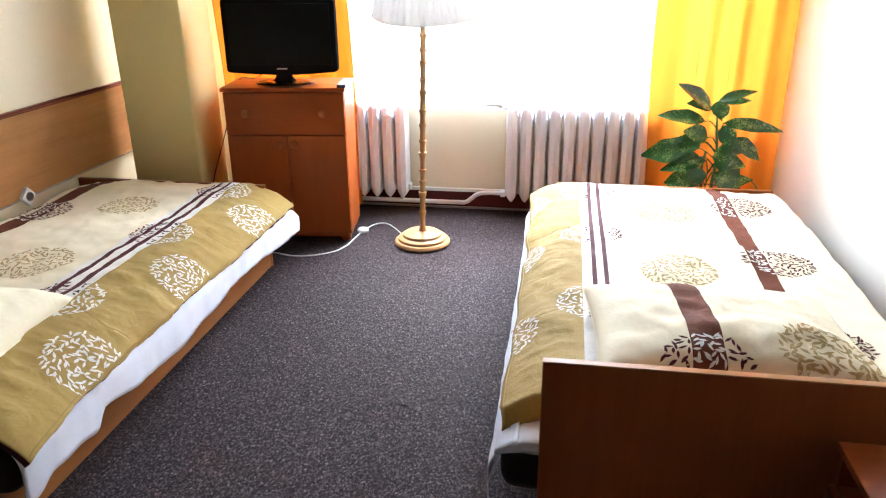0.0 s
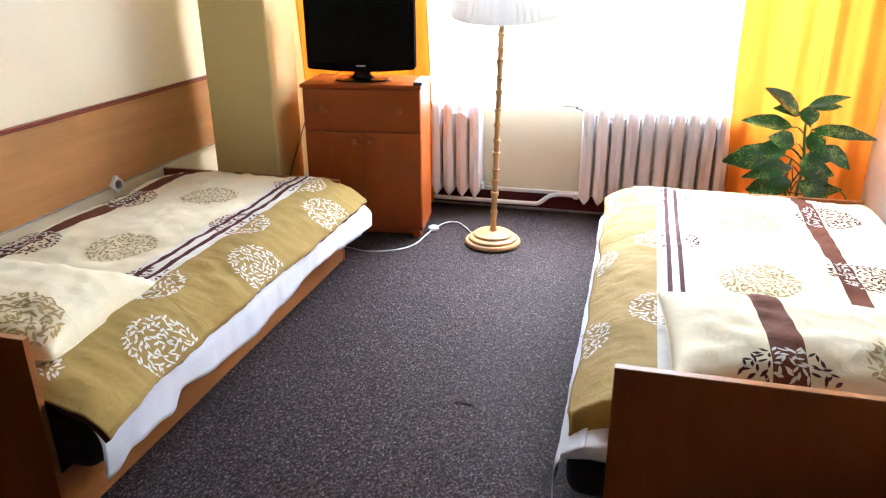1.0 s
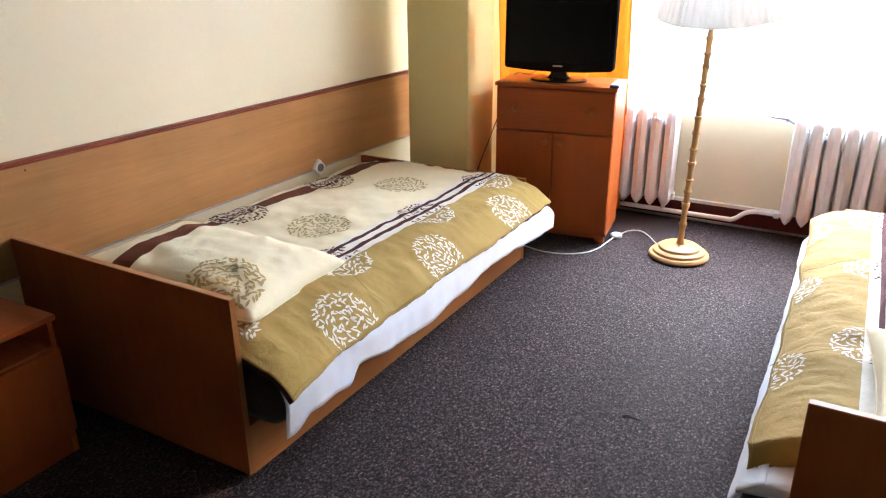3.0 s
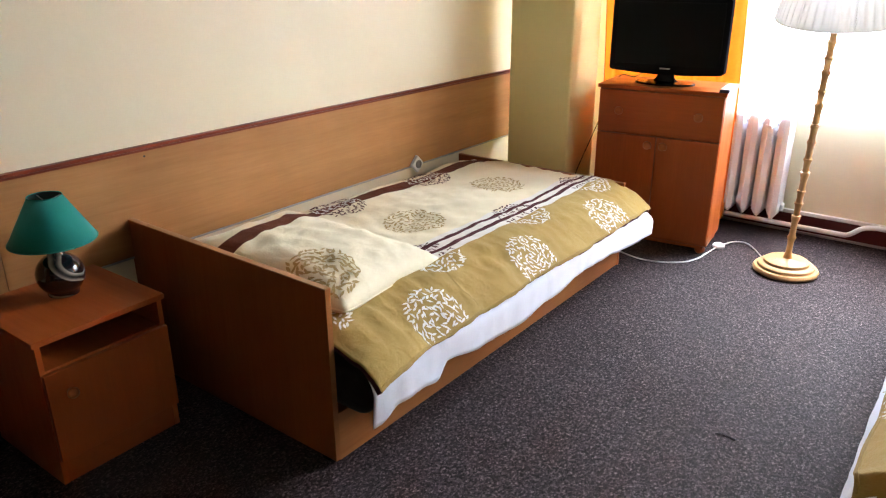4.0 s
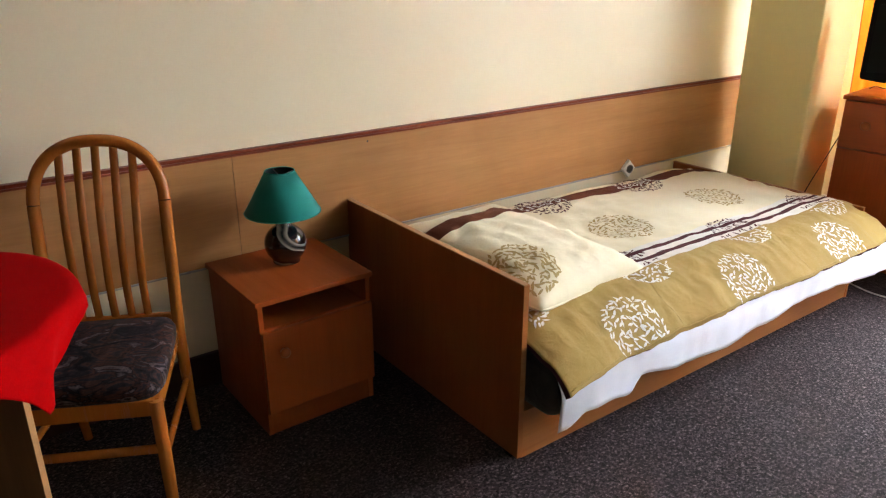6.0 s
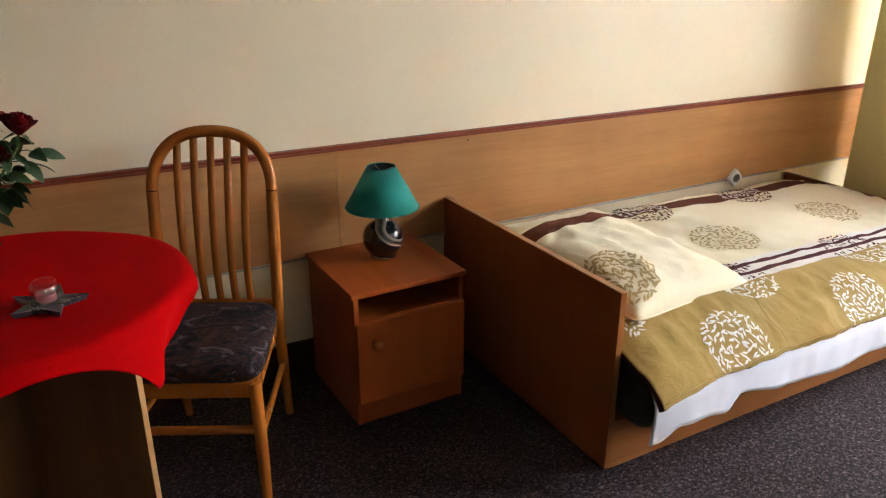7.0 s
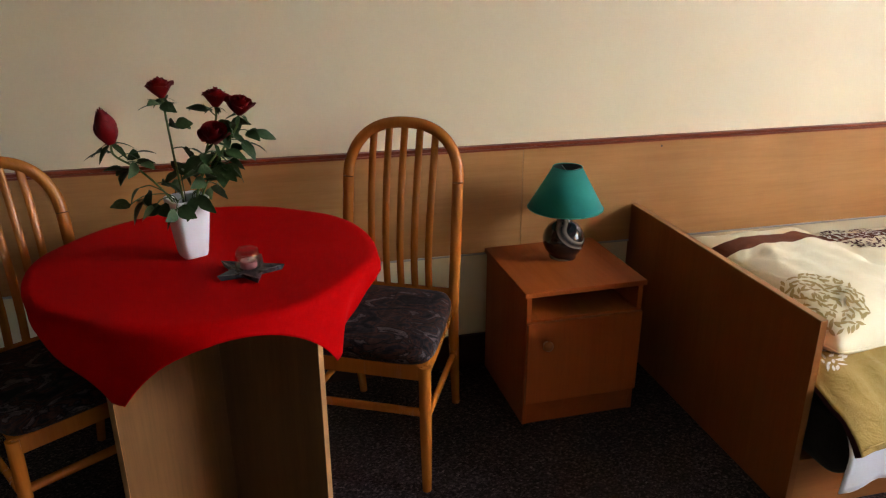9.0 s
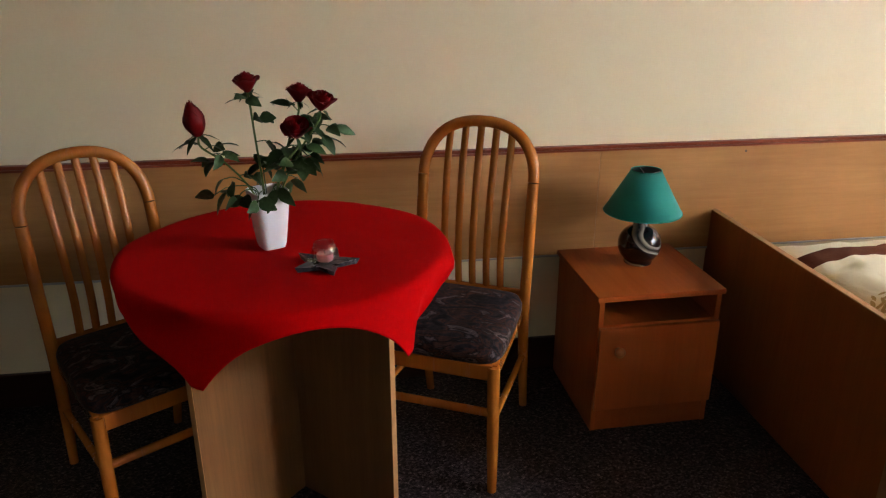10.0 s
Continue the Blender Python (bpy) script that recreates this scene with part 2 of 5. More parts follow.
ENAMEL = plain("white_radiator_enamel", (0.82, 0.85, 0.92), (0.87, 0.90, 0.97), 6, 60, (0.25, 0.4), 0.2)
STEEL = plain("worn_metal", (0.35, 0.34, 0.33), (0.5, 0.49, 0.48), 8, 90, (0.3, 0.5), 0.1, 1.0)
CREAM = fabric("cream_cotton", (0.78, 0.71, 0.50), (0.85, 0.775, 0.57), strength=0.42)
OCHRE = fabric("ochre_cotton", (0.320, 0.209, 0.048), (0.400, 0.267, 0.074), sheen=0.08, gloss=0.2)
BROWN = fabric("brown_cotton", (0.115, 0.034, 0.018), (0.155, 0.050, 0.027), sheen=0.0, gloss=0.12)
WHITE_COTTON = fabric("white_cotton", (0.76, 0.79, 0.89), (0.83, 0.86, 0.95), wrinkle=8, strength=0.25)
PLUM = fabric("plum_print", (0.065, 0.016, 0.020), (0.095, 0.026, 0.030), sheen=0.0, gloss=0.12)
LEAF_PRINT = fabric("olive_print", (0.37, 0.26, 0.085), (0.45, 0.33, 0.12))
WHITE_PRINT = fabric("white_print", (0.74, 0.72, 0.66), (0.82, 0.80, 0.74))
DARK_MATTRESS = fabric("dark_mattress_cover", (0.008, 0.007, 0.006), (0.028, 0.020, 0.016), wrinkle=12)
CURTAIN = fabric("orange_curtain", (0.66, 0.18, 0.004), (0.74, 0.22, 0.008), rough=0.7, wrinkle=5, strength=0.2, through_light=0.17, glow=(0.86, 0.30, 0.035))
# extra cloth hung behind one curtain to dim the daylight coming through
DIMMING_CLOTH = fabric("ochre_dimming_cloth", (0.66, 0.46, 0.20), (0.72, 0.52, 0.24), rough=0.8, wrinkle=5, strength=0.2, through_light=0.78)
HEM = fabric("curtain_hem", (0.42, 0.11, 0.006), (0.50, 0.14, 0.010), rough=0.8, strength=0.2)
NET = net_material()
PVC = plain("white_window_paint", (0.76, 0.76, 0.75), (0.82, 0.82, 0.81), 6, 80, (0.3, 0.45), 0.1)

# ---------------------------------------------------------------- the room
XL, XR, YB, YW, ZC = -1.007, 2.585, -7.0, 3.08, 2.75
WX0, WX1, WZ0, WZ1 = -0.65, 2.45, 0.70, 2.35

tagged(part("floor", box(XL, XR, YB, YW, -0.12, 0.0), CARPET), "grey-brown flecked short-pile fitted carpet", "floor", kind="structure")
tagged(part("ceiling", box(XL - 0.25, XR + 0.25, YB - 0.25, YW + 0.3, ZC, ZC + 0.2), CEILING), "plain unseen ceiling of the room, darkened to cut bounce light", "ceiling", kind="structure")
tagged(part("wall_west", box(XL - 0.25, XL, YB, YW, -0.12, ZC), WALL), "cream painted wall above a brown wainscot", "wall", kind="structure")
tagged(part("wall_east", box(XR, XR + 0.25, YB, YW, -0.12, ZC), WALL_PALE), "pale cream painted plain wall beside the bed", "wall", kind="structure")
# unseen end wall, pushed far back so that less light returns to the table
tagged(part("wall_south", box(XL - 0.25, XR + 0.25, YB - 0.25, YB, -0.12, ZC), WALL), "cream painted plain wall, unseen, set far back to weaken bounce light", "wall", kind="structure")
bm = box(XL - 0.25, WX0, YW, YW + 0.3, -0.12, ZC)
box(WX1, XR + 0.25, YW, YW + 0.3, -0.12, ZC, bm=bm)
box(WX0, WX1, YW, YW + 0.3, -0.12, WZ0, bm=bm)
box(WX0, WX1, YW, YW + 0.3, WZ1, ZC, bm=bm)
tagged(part("wall_north", bm, WALL_NORTH), "cream painted window wall with radiators below", "wall", kind="structure")

# square column near the window; its shaded, bounce-lit yellow is put into the colour
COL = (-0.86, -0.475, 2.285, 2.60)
tagged(part("column", box(*COL, 0, ZC, 0.012), COLUMN_SHADE_TINT), "square cream painted column near the window, its shaded yellow tone coloured in", "column", kind="structure")

# wainscot, its moulding and the skirtings
wain = thing("wainscot", "brown wood veneer wainscot panels with red-brown moulding", "wainscot", pose(XL, 0, 0), kind="structure")
for y0, y1 in ((-7.0, -3.43), (-3.4284, -0.4314), (-0.4298, 3.08)):
    part("panel", box(0.0, 0.014, y0, y1, 0.452, 0.822, 0.001), PANEL, wain)
bm = bmesh.new()
for k, (dx, z0, z1) in enumerate(((0.022, 0.822, 0.829), (0.017, 0.829, 0.834), (0.024, 0.834, 0.842))):
    box(0.0, dx, -7.0, 3.08, z0, z1, 0.0015, bm=bm)
part("moulding", bm, MOULD, wain, "red-brown grooved moulding strip")
part("lower_strip", box(0.0, 0.017, -7.0, 3.08, 0.445, 0.4515, 0.001), STEEL, wain, "thin dull metal edging strip")
tagged(part("baseboard_west", box(XL, XL + 0.018, YB, YW - 0.02, 0, 0.125, 0.003), SKIRT), "dark brown wooden skirting board", "skirting", kind="structure")
tagged(part("baseboard_north", box(XL + 0.02, XR, YW - 0.02, YW, 0, 0.105, 0.003), SKIRT_X), "dark red wooden skirting under the radiators", "skirting", kind="structure")
tagged(part("trim_north", box(XL + 0.02, XR, YW - 0.026, YW, 0.1055, 0.125, 0.003), PVC), "white painted capping strip on the skirting", "trim", kind="structure")
tagged(part("carpet_strip", box(XL + 0.02, XR, YW - 0.035, YW - 0.021, 0.0, 0.012, 0.002), STEEL), "dull metal strip along the carpet edge", "trim", kind="structure")
tagged(part("baseboard_east", box(XR - 0.018, XR, YB, YW - 0.04, 0, 0.1, 0.003), SKIRT), "dark brown wooden skirting board", "skirting", kind="structure")

# window
win = thing("window_1", "wide white framed window with three casements", "window", pose(0, YW + 0.14, 0), kind="structure")
bm = box(WX0, WX1, -0.03, 0.04, WZ0, WZ0 + 0.07, 0.004)
box(WX0, WX1, -0.03, 0.04, WZ1 - 0.07, WZ1, 0.004, bm=bm)
for x in (WX0, 0.2, 1.3, WX1 - 0.07):
    box(x, x + 0.07, -0.028, 0.038, WZ0 + 0.07, WZ1 - 0.07, 0.004, bm=bm)
part("window_frame", bm, PVC, win)
part("window_sill", box(WX0 + 0.002, WX1 - 0.002, -0.15, -0.031, WZ0 - 0.001, WZ0 + 0.03, 0.008), PVC, win, "white painted inner window sill")


def glass_material():
    m, t, b = shader("window_glass")
    b.inputs["Base Color"].default_value = (1, 1, 1, 1)
    b.inputs["Roughness"].default_value = 0.02
    b.inputs["IOR"].default_value = 1.45
    b.inputs["Transmission Weight"].default_value = 1.0
    return m


GLASS = glass_material()
for x0, x1 in ((WX0 + 0.07, 0.2), (0.27, 1.3), (1.37, WX1 - 0.07)):
    pane = part("pane", box(x0, x1, 0.0, 0.006, WZ0 + 0.07, WZ1 - 0.07), GLASS, win)
    pane.visible_shadow = False


def bright_sky():
    m, t, b = shader("overcast_sky_glow")
    e = node(t, "ShaderNodeEmission", Strength=4.0)
    e.inputs["Color"].default_value = (0.97, 0.985, 1.0, 1)
    t.links.new(e.outputs[0], t.nodes["Material Output"].inputs["Surface"])
    return m


tagged(part("backdrop", box(-9, 11, 9.0, 9.02, -3, 6.0), bright_sky()), "plain bright overcast sky outside the window", "sky", kind="structure")


# ---------------------------------------------------------------- beds
def medallion(place, ca, cv, radius, material, parent, seed, keep=None, leaf=0.84, rings=7):
    """A printed roundel of small leaves, lying on a cloth; place(a, v, lift) gives points of the cloth."""
    rng = random.Random(seed)
    bm = bmesh.new()
    for k in range(rings):
        r = radius * (0.10 + 0.80 * k / max(rings - 1, 1))
        count = int(4 + 5.6 * k)
        for i in range(count):
            ang = 2 * math.pi * (i + 0.5 * (k % 2) + rng.uniform(-0.28, 0.28)) / count
            rr = min(r + rng.uniform(-0.075, 0.075) * radius, 0.90 * radius)
            ox, oy = ca + rr * math.cos(ang), cv + rr * math.sin(ang)
            if keep and not keep(ox, oy):
                continue
            way = ang + math.pi / 2 + rng.choice((-1, 1)) * rng.uniform(0.15, 1.25)
            ln, wd = leaf * radius * rng.uniform(0.098, 0.132), leaf * radius * rng.uniform(0.032, 0.042)
            ring = []
            for s, w in ((-1, 0), (-0.45, 0.8), (0.2, 1), (1, 0), (0.2, -1), (-0.45, -0.8)):
                dx, dy = s * ln, w * wd
                ring.append(bm.verts.new(place(ox + dx * math.cos(way) - dy * math.sin(way), oy + dx * math.sin(way) + dy * math.cos(way), 0.0016)))
            bm.faces.new(ring)
    return tagged(part("printed_medallion", bm, material, parent), kind="stuff")


def make_bed(s, x, y, seed, label, v0=0.024):
    """A single bed; u runs from the aisle to the wall, v from head to foot; s is +1 or -1 for the side of the aisle."""
    bed = thing("single_bed", label, "bed", pose(x, y, 0), group="single beds")

    def bar(name, u0, u1, v0, v1, z0, z1, material, bevel=0.002, lab=""):
        a, b = sorted((s * u0, s * u1))
        return part(name, box(a, b, v0, v1, z0, z1, bevel), material, bed, lab)

    head = bar("headboard", 0.0, 1.0, 0.0, 0.019, 0.012, 0.590, BED_WOOD)
    ed = part("edge_band", box(*sorted((s * -0.0012, s * 1.0)), -0.0006, 0.0196, 0.5902, 0.5935, 0.0008), EDGE, head, "pale laminated edge band")
    part("edge_band", box(*sorted((s * -0.0012, s * -0.0001)), -0.0004, 0.0194, 0.012, 0.5899), BED_WOOD_Y, head)
    for u in (0.03, 0.95):
        part("glide", box(*sorted((s * u, s * (u + 0.03))), 0.001, 0.017, 0.0, 0.0118), BLACK_GLOSS, head)
    foot = bar("footboard", 0.0, 1.0, 1.996, 2.015, 0.0, 0.428, BED_WOOD)
    part("edge_band", box(*sorted((s * -0.001, s * 1.0)), 1.9955, 2.0155, 0.4282, 0.431, 0.0008), BED_WOOD_Y, foot)
    bar("side_rail", 0.002, 0.021, 0.0195, 1.9955, 0.004, 0.172, BED_WOOD_Y)
    bar("side_rail", 0.979, 0.998, 0.0195, 1.9955, 0.004, 0.150, BED_WOOD_Y)
    bar("slatted_base", 0.0215, 0.9785, 0.03, 1.985, 0.02, 0.125, BED_WOOD_Y)

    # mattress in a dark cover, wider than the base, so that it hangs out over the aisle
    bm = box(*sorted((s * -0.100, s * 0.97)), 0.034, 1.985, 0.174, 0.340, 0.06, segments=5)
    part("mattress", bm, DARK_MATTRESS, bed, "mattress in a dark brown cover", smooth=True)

    # white under-sheet hanging over the aisle side
    hem = [(0.05, 0.152), (0.075, 0.150), (0.157, 0.189), (0.27, 0.186), (0.360, 0.166), (0.405, 0.222), (0.62, 0.190), (0.866, 0.174), (1.15, 0.200), (1.43, 0.218), (1.75, 0.195), (2.07, 0.176)]

    def hem_z(v):
        for (v0, z0), (v1, z1) in zip(hem, hem[1:]):
            if v0 <= v <= v1:
                return z0 + (z1 - z0) * ease((v - v0) / (v1 - v0))
        return hem[-1][1]

    if v0 > 0.1:
        hem = [(0.026, 0.150), (0.10, 0.158), (0.22, 0.17)] + hem[4:]
    first = hem[0][0]
    bm = bmesh.new()
    nv, nz = 120, 14
    grid = []
    for i in range(nv + 1):
        v = first + (2.07 - first) * i / nv
        out = 0.012 * ease((v - 1.5) / 0.5)
        row = []
        for j in range(nz + 1):
            q = j / nz
            top_z = (0.362 if v0 < 0.1 else 0.345) - 0.06 * ease((v - 1.93) / 0.1)
            z = top_z + (hem_z(v) - top_z) * q ** 1.25
            fold = 0.017 * q * q * noise.noise((v * 5.5, 0.4, seed)) + 0.005 * q * noise.noise((v * 17, q * 1.5, seed + 3))
            u = -0.055 - (0.072 + out) * math.sin(min(1.0, q * 1.7) * math.pi / 2) + fold
            row.append(bm.verts.new((s * u, v, z + 0.004 * noise.noise((u * 9, v * 7, seed)))))
        grid.append(row)
    for i in range(nv):
        for j in range(nz):
            bm.faces.new((grid[i][j], grid[i + 1][j], grid[i + 1][j + 1], grid[i][j + 1]))
    if v0 > 0.1:
        # the sheet is tucked round the head end of the mattress
        turn = []
        for i in range(9):
            u = -0.112 + 0.28 * i / 8
            low = 0.045 * ease((-0.04 - u) / 0.07)
            side = ((0.17, 0.346), (0.11, 0.347), (0.055, 0.348), (0.034, 0.345), (0.0285, 0.339), (0.0262, 0.330 - 0.006 * ease(i / 4)), (0.0258, 0.318 - 0.008 * ease(i / 4)))
            turn.append([bm.verts.new((s * u, v, z - low * (1 - j / 9))) for j, (v, z) in enumerate(side)])
        for i in range(8):
            for j in range(6):
                bm.faces.new((turn[i][j], turn[i + 1][j], turn[i + 1][j + 1], turn[i][j + 1]))
    sheet = part("under_sheet", bm, WHITE_COTTON, bed, "white cotton sheet hanging over the side", smooth=True)
    mod = sheet.modifiers.new("thickness", "SOLIDIFY")
    mod.thickness = 0.0022

    # printed duvet
    A_LOW, A_MAX = (0.0, 1.115) if v0 < 0.1 else (-0.10, 1.080)

    def place(a, v, lift=0.0):
        zt = 0.437 + 0.016 * noise.noise((a * 3.1, v * 2.3, seed)) + 0.006 * noise.noise((a * 9, v * 7, seed + 4))
        zt += 0.006 * noise.noise((a * 21, v * 13, seed + 9)) + 0.004 * max(0.0, noise.noise((a * 34 + v * 9, v * 8, seed + 2)))
        zt += 0.010 * math.sin(clamp((a - 0.02) / 0.9) * math.pi)
        zt -= (0.060 if v0 > 0.1 else 0.018) * ease((v0 + 0.055 - v) / 0.07) + 0.018 * ease((v - 1.80) / 0.19) * ease((0.80 - a) / 0.2 + 0.2)
        zt -= 0.05 * ease((A_LOW + 0.05 - a) / 0.05)
        bulk = max(ease((v - 1.1) / 0.8), 0.9 * ease((0.7 - v) / 0.5) if v0 > 0.1 else 0.0)
        top = 0.845
        d = a - top
        if v0 > 0.1 and d > 0:
            d *= 1 - 0.10 * ease((v0 + 0.08 - v) / 0.08)
        # soft folds that grow towards the hem
        wav = 0.012 * math.sin(v * 9.5 + 1.7 * math.sin(v * 4 + seed)) + 0.006 * math.sin(v * 23 + seed)
        if d <= 0:
            u, z, nu, nz2 = 0.95 - a, zt, 0.0, 1.0
        else:
            R, most = 0.30, 0.86 - 0.22 * bulk
            th = min(d / R, most)
            rest = max(d - R * most, 0)
            u = 0.95 - top - R * math.sin(th) - rest * math.cos(most)
            z = zt - R * (1 - math.cos(th)) - rest * math.sin(most)
            nu, nz2 = -math.sin(th), math.cos(th)
            k = ease(d / 0.3)
            u -= wav * k * 0.5
            z += 0.25 * wav * k
            u -= 0.012 * bulk * k
        # small puckers along the sewn edge
            z += ((0.0055 if v0 < 0.1 else 0.003) * noise.noise((a * 9, v * 20, seed + 1)) + 0.0025 * noise.noise((a * 16, v * 55, seed + 6))) * ease(d / 0.06)
        # the corner at the head droops
        droop = ease((0.35 - v) / 0.35) * ease(d / 0.25)
        z -= 0.004 * droop * (v0 < 0.1)
        u -= 0.05 * droop * (v0 < 0.1)
        return Vector((s * (u + lift * nu), v, z + lift * nz2))

    band, wide = (0.080, 0.076) if v0 < 0.1 else (0.190, 0.066)
    bounds = [A_LOW, band, band + wide, *((0.70, 0.728, 0.748, 0.776, 0.796, 0.83) if v0 < 0.1 else (0.718, 0.752, 0.768, 0.792, 0.808, 0.842)), A_MAX]
    kinds = [0, 1, 0, 4, 3, 4, 3, 4, 2]
    marks = []
    for k, (a0, a1) in enumerate(zip(bounds, bounds[1:])):
        n = max(1, round((a1 - a0) / 0.02))
        marks += [(a0 + (a1 - a0) * i / n, kinds[k]) for i in range(n)]
    marks.append((A_MAX, 2))
    bm = bmesh.new()
    nv = 220
    v1 = 1.99
    grid = [[bm.verts.new(place(a, v0 + (v1 - v0) * i / nv + (0.025 * ease((a - 0.7) / 0.4) * ease((v0 + (v1 - v0) * i / nv - 1.8) / 0.19)))) for a, _ in marks] for i in range(nv + 1)]
    for i in range(nv):
        for j in range(len(marks) - 1):
            f = bm.faces.new((grid[i][j], grid[i][j + 1], grid[i + 1][j + 1], grid[i + 1][j]))
            f.material_index = marks[j][1]
    bmesh.ops.recalc_face_normals(bm, faces=bm.faces)
    if sum(f.normal.z for f in bm.faces) < 0:
        bmesh.ops.reverse_faces(bm, faces=bm.faces)
    duvet = part("duvet", bm, None, bed, "ochre and cream printed duvet with brown stripes", smooth=True, mats=[CREAM, BROWN, OCHRE, PLUM, WHITE_PRINT])
    mod = duvet.modifiers.new("thickness", "SOLIDIFY")
    mod.thickness, mod.offset = 0.022, -1.0
    if v0 < 0.1:
        mod.material_offset_rim = 1  # dark sewn edge
    seen = lambda a, v: v0 + 0.05 < v < 1.965
    rim_a, rim_v = (1.050, -0.02) if v0 < 0.1 else (1.105, 0.10)
    for k, (ca, cv, r, m) in enumerate([
            (rim_a, 0.43 + rim_v, 0.134, WHITE_PRINT), (rim_a, 1.04 + rim_v, 0.134, WHITE_PRINT), (rim_a, 1.67 + rim_v, 0.134, WHITE_PRINT),
            (0.50, 0.30, 0.138, LEAF_PRINT), (0.515, 0.92, 0.138, LEAF_PRINT), (0.49, 1.57, 0.138, LEAF_PRINT)]):
        medallion(place, ca, cv, r, m, duvet, seed * 50 + k, lambda a, v: a < A_MAX - 0.012)
    for k, cv in enumerate((0.07, 0.66, 1.28, 1.86)):
        medallion(place, 0.805, cv, 0.132, WHITE_PRINT, duvet, seed * 50 + 10 + k, lambda a, v: a > 0.845 and seen(a, v))
        medallion(place, 0.805, cv, 0.132, PLUM, duvet, seed * 50 + 20 + k, lambda a, v: (a < 0.732 or 0.752 < a < 0.772 or 0.806 < a < 0.828) and seen(a, v))
    mid = band + 0.045 if v0 < 0.1 else band - 0.030
    for k, cv in enumerate((0.27, 0.865, 1.48) if v0 < 0.1 else (0.48, 1.06, 1.68)):
        medallion(place, mid, cv, 0.132, PLUM, duvet, seed * 50 + 30 + k, lambda a, v: (a > band + wide + 0.006 or a < band - 0.005) and 0.012 < a)
        medallion(place, mid, cv, 0.132, WHITE_PRINT, duvet, seed * 50 + 40 + k, lambda a, v: band + 0.008 < a < band + wide - 0.007)
    # sewn seams across the ochre edge
    for v in (0.60, 1.36):
        part("seam", tube([place(0.835 + 0.255 * i / 24, v + 0.012 * math.sin(i * 0.3), 0.0002) for i in range(25)], 0.0009, 5), OCHRE, duvet, smooth=True)
    part("hem_seam", tube([place(A_MAX - 0.012, v0 + 0.01 + (v1 - v0 - 0.02) * i / 90, 0.0012) for i in range(91)], 0.0016, 5), OCHRE, duvet, smooth=True)
    return bed


def make_pillow(m, w, d, h, seed, band, prints, label):
    """A soft pillow in a printed case; band is its brown stripe's place across the width."""
    pil = thing("pillow", label, "pillow", m, group="pillows on the beds")

    def place(a, v, lift=0.0, side=1):
        x, y = a / (w / 2), v / (d / 2)
        # corners reach further out than the middles of the sides
        px = a * (1 - 0.055 * (1 - y * y)) 
        py = v * (1 - 0.075 * (1 - x * x))
        body = max(0.0, (1 - abs(x) ** 3.0)) ** 0.42 * max(0.0, (1 - abs(y) ** 3.2)) ** 0.42
        crease = 0.008 * noise.noise((a * 15, v * 15, seed)) + 0.014 * noise.noise((a * 6, v * 6, seed + 3)) + 0.010 * max(0.0, noise.noise((a * 22 + v * 12, v * 9 - a * 8, seed + 7)))
        edge = min(1.0, 3.5 * (1 - max(abs(x), abs(y))))
        z = side * body * h * (1.0 if side > 0 else 0.55) + crease * edge * side
        z += 0.02 * (abs(x) ** 3) * (abs(y) ** 3)
        return Vector((px, py, z + lift))

    bm = bmesh.new()
    n, k = 48, 34
    xs = sorted(set([-w / 2 + w * i / n for i in range(n + 1)] + list(band)))
    ys = [-d / 2 + d * j / k for j in range(k + 1)]
    for side in (1, -1):
        grid = [[bm.verts.new(place(a, v, 0, side)) for v in ys] for a in xs]
        for i in range(len(xs) - 1):
            for j in range(k):
                q = (grid[i][j], grid[i + 1][j], grid[i + 1][j + 1], grid[i][j + 1])
                f = bm.faces.new(q if side > 0 else q[::-1])
                mid = (xs[i] + xs[i + 1]) / 2
                f.material_index = 1 if band[0] < mid < band[1] else 0
    bmesh.ops.remove_doubles(bm, verts=bm.verts, dist=0.0008)
    case = part("pillowcase", bm, None, pil, smooth=True, mats=[CREAM, BROWN])
    seam = bmesh.new()
    line = []
    for i in range(60):
        q = i / 60 * 4
        e, f = int(q), q - int(q)
        a, v = [(-1 + 2 * f, -1), (1, -1 + 2 * f), (1 - 2 * f, 1), (-1, 1 - 2 * f)][e]
        line.append(place(a * w / 2, v * d / 2))
    tube(line + [line[0]], 0.0022, 5, seam)
    part("piping", seam, CREAM, pil, smooth=True)
    for k2, (ca, cv, r, mat, leaf, only) in enumerate(prints):
        medallion(lambda a, v, l: place(clamp(a, -w / 2, w / 2), clamp(v, -d / 2, d / 2), l), ca, cv, r, mat, case, seed * 9 + k2,
                  lambda a, v, only=only: abs(a) < w / 2 - 0.015 and abs(v) < d / 2 - 0.015 and (only is None or only(a)), leaf)
    return pil


make_bed(-1, 0.0, 0.0, 3, "brown laminate single bed made with an ochre duvet, under the wainscot")
make_bed(1, 1.415, 0.222, 7, "brown laminate single bed made with an ochre duvet, before the window", 0.105)
make_pillow(pose(-0.430, 0.338, 0.464, -2, 4, 7), 0.72, 0.55, 0.100, 11, (-0.215, -0.140),
            [(0.200, -0.190, 0.14, LEAF_PRINT, 1.0, None)], "cream printed pillow with a brown stripe, lying at the headboard")
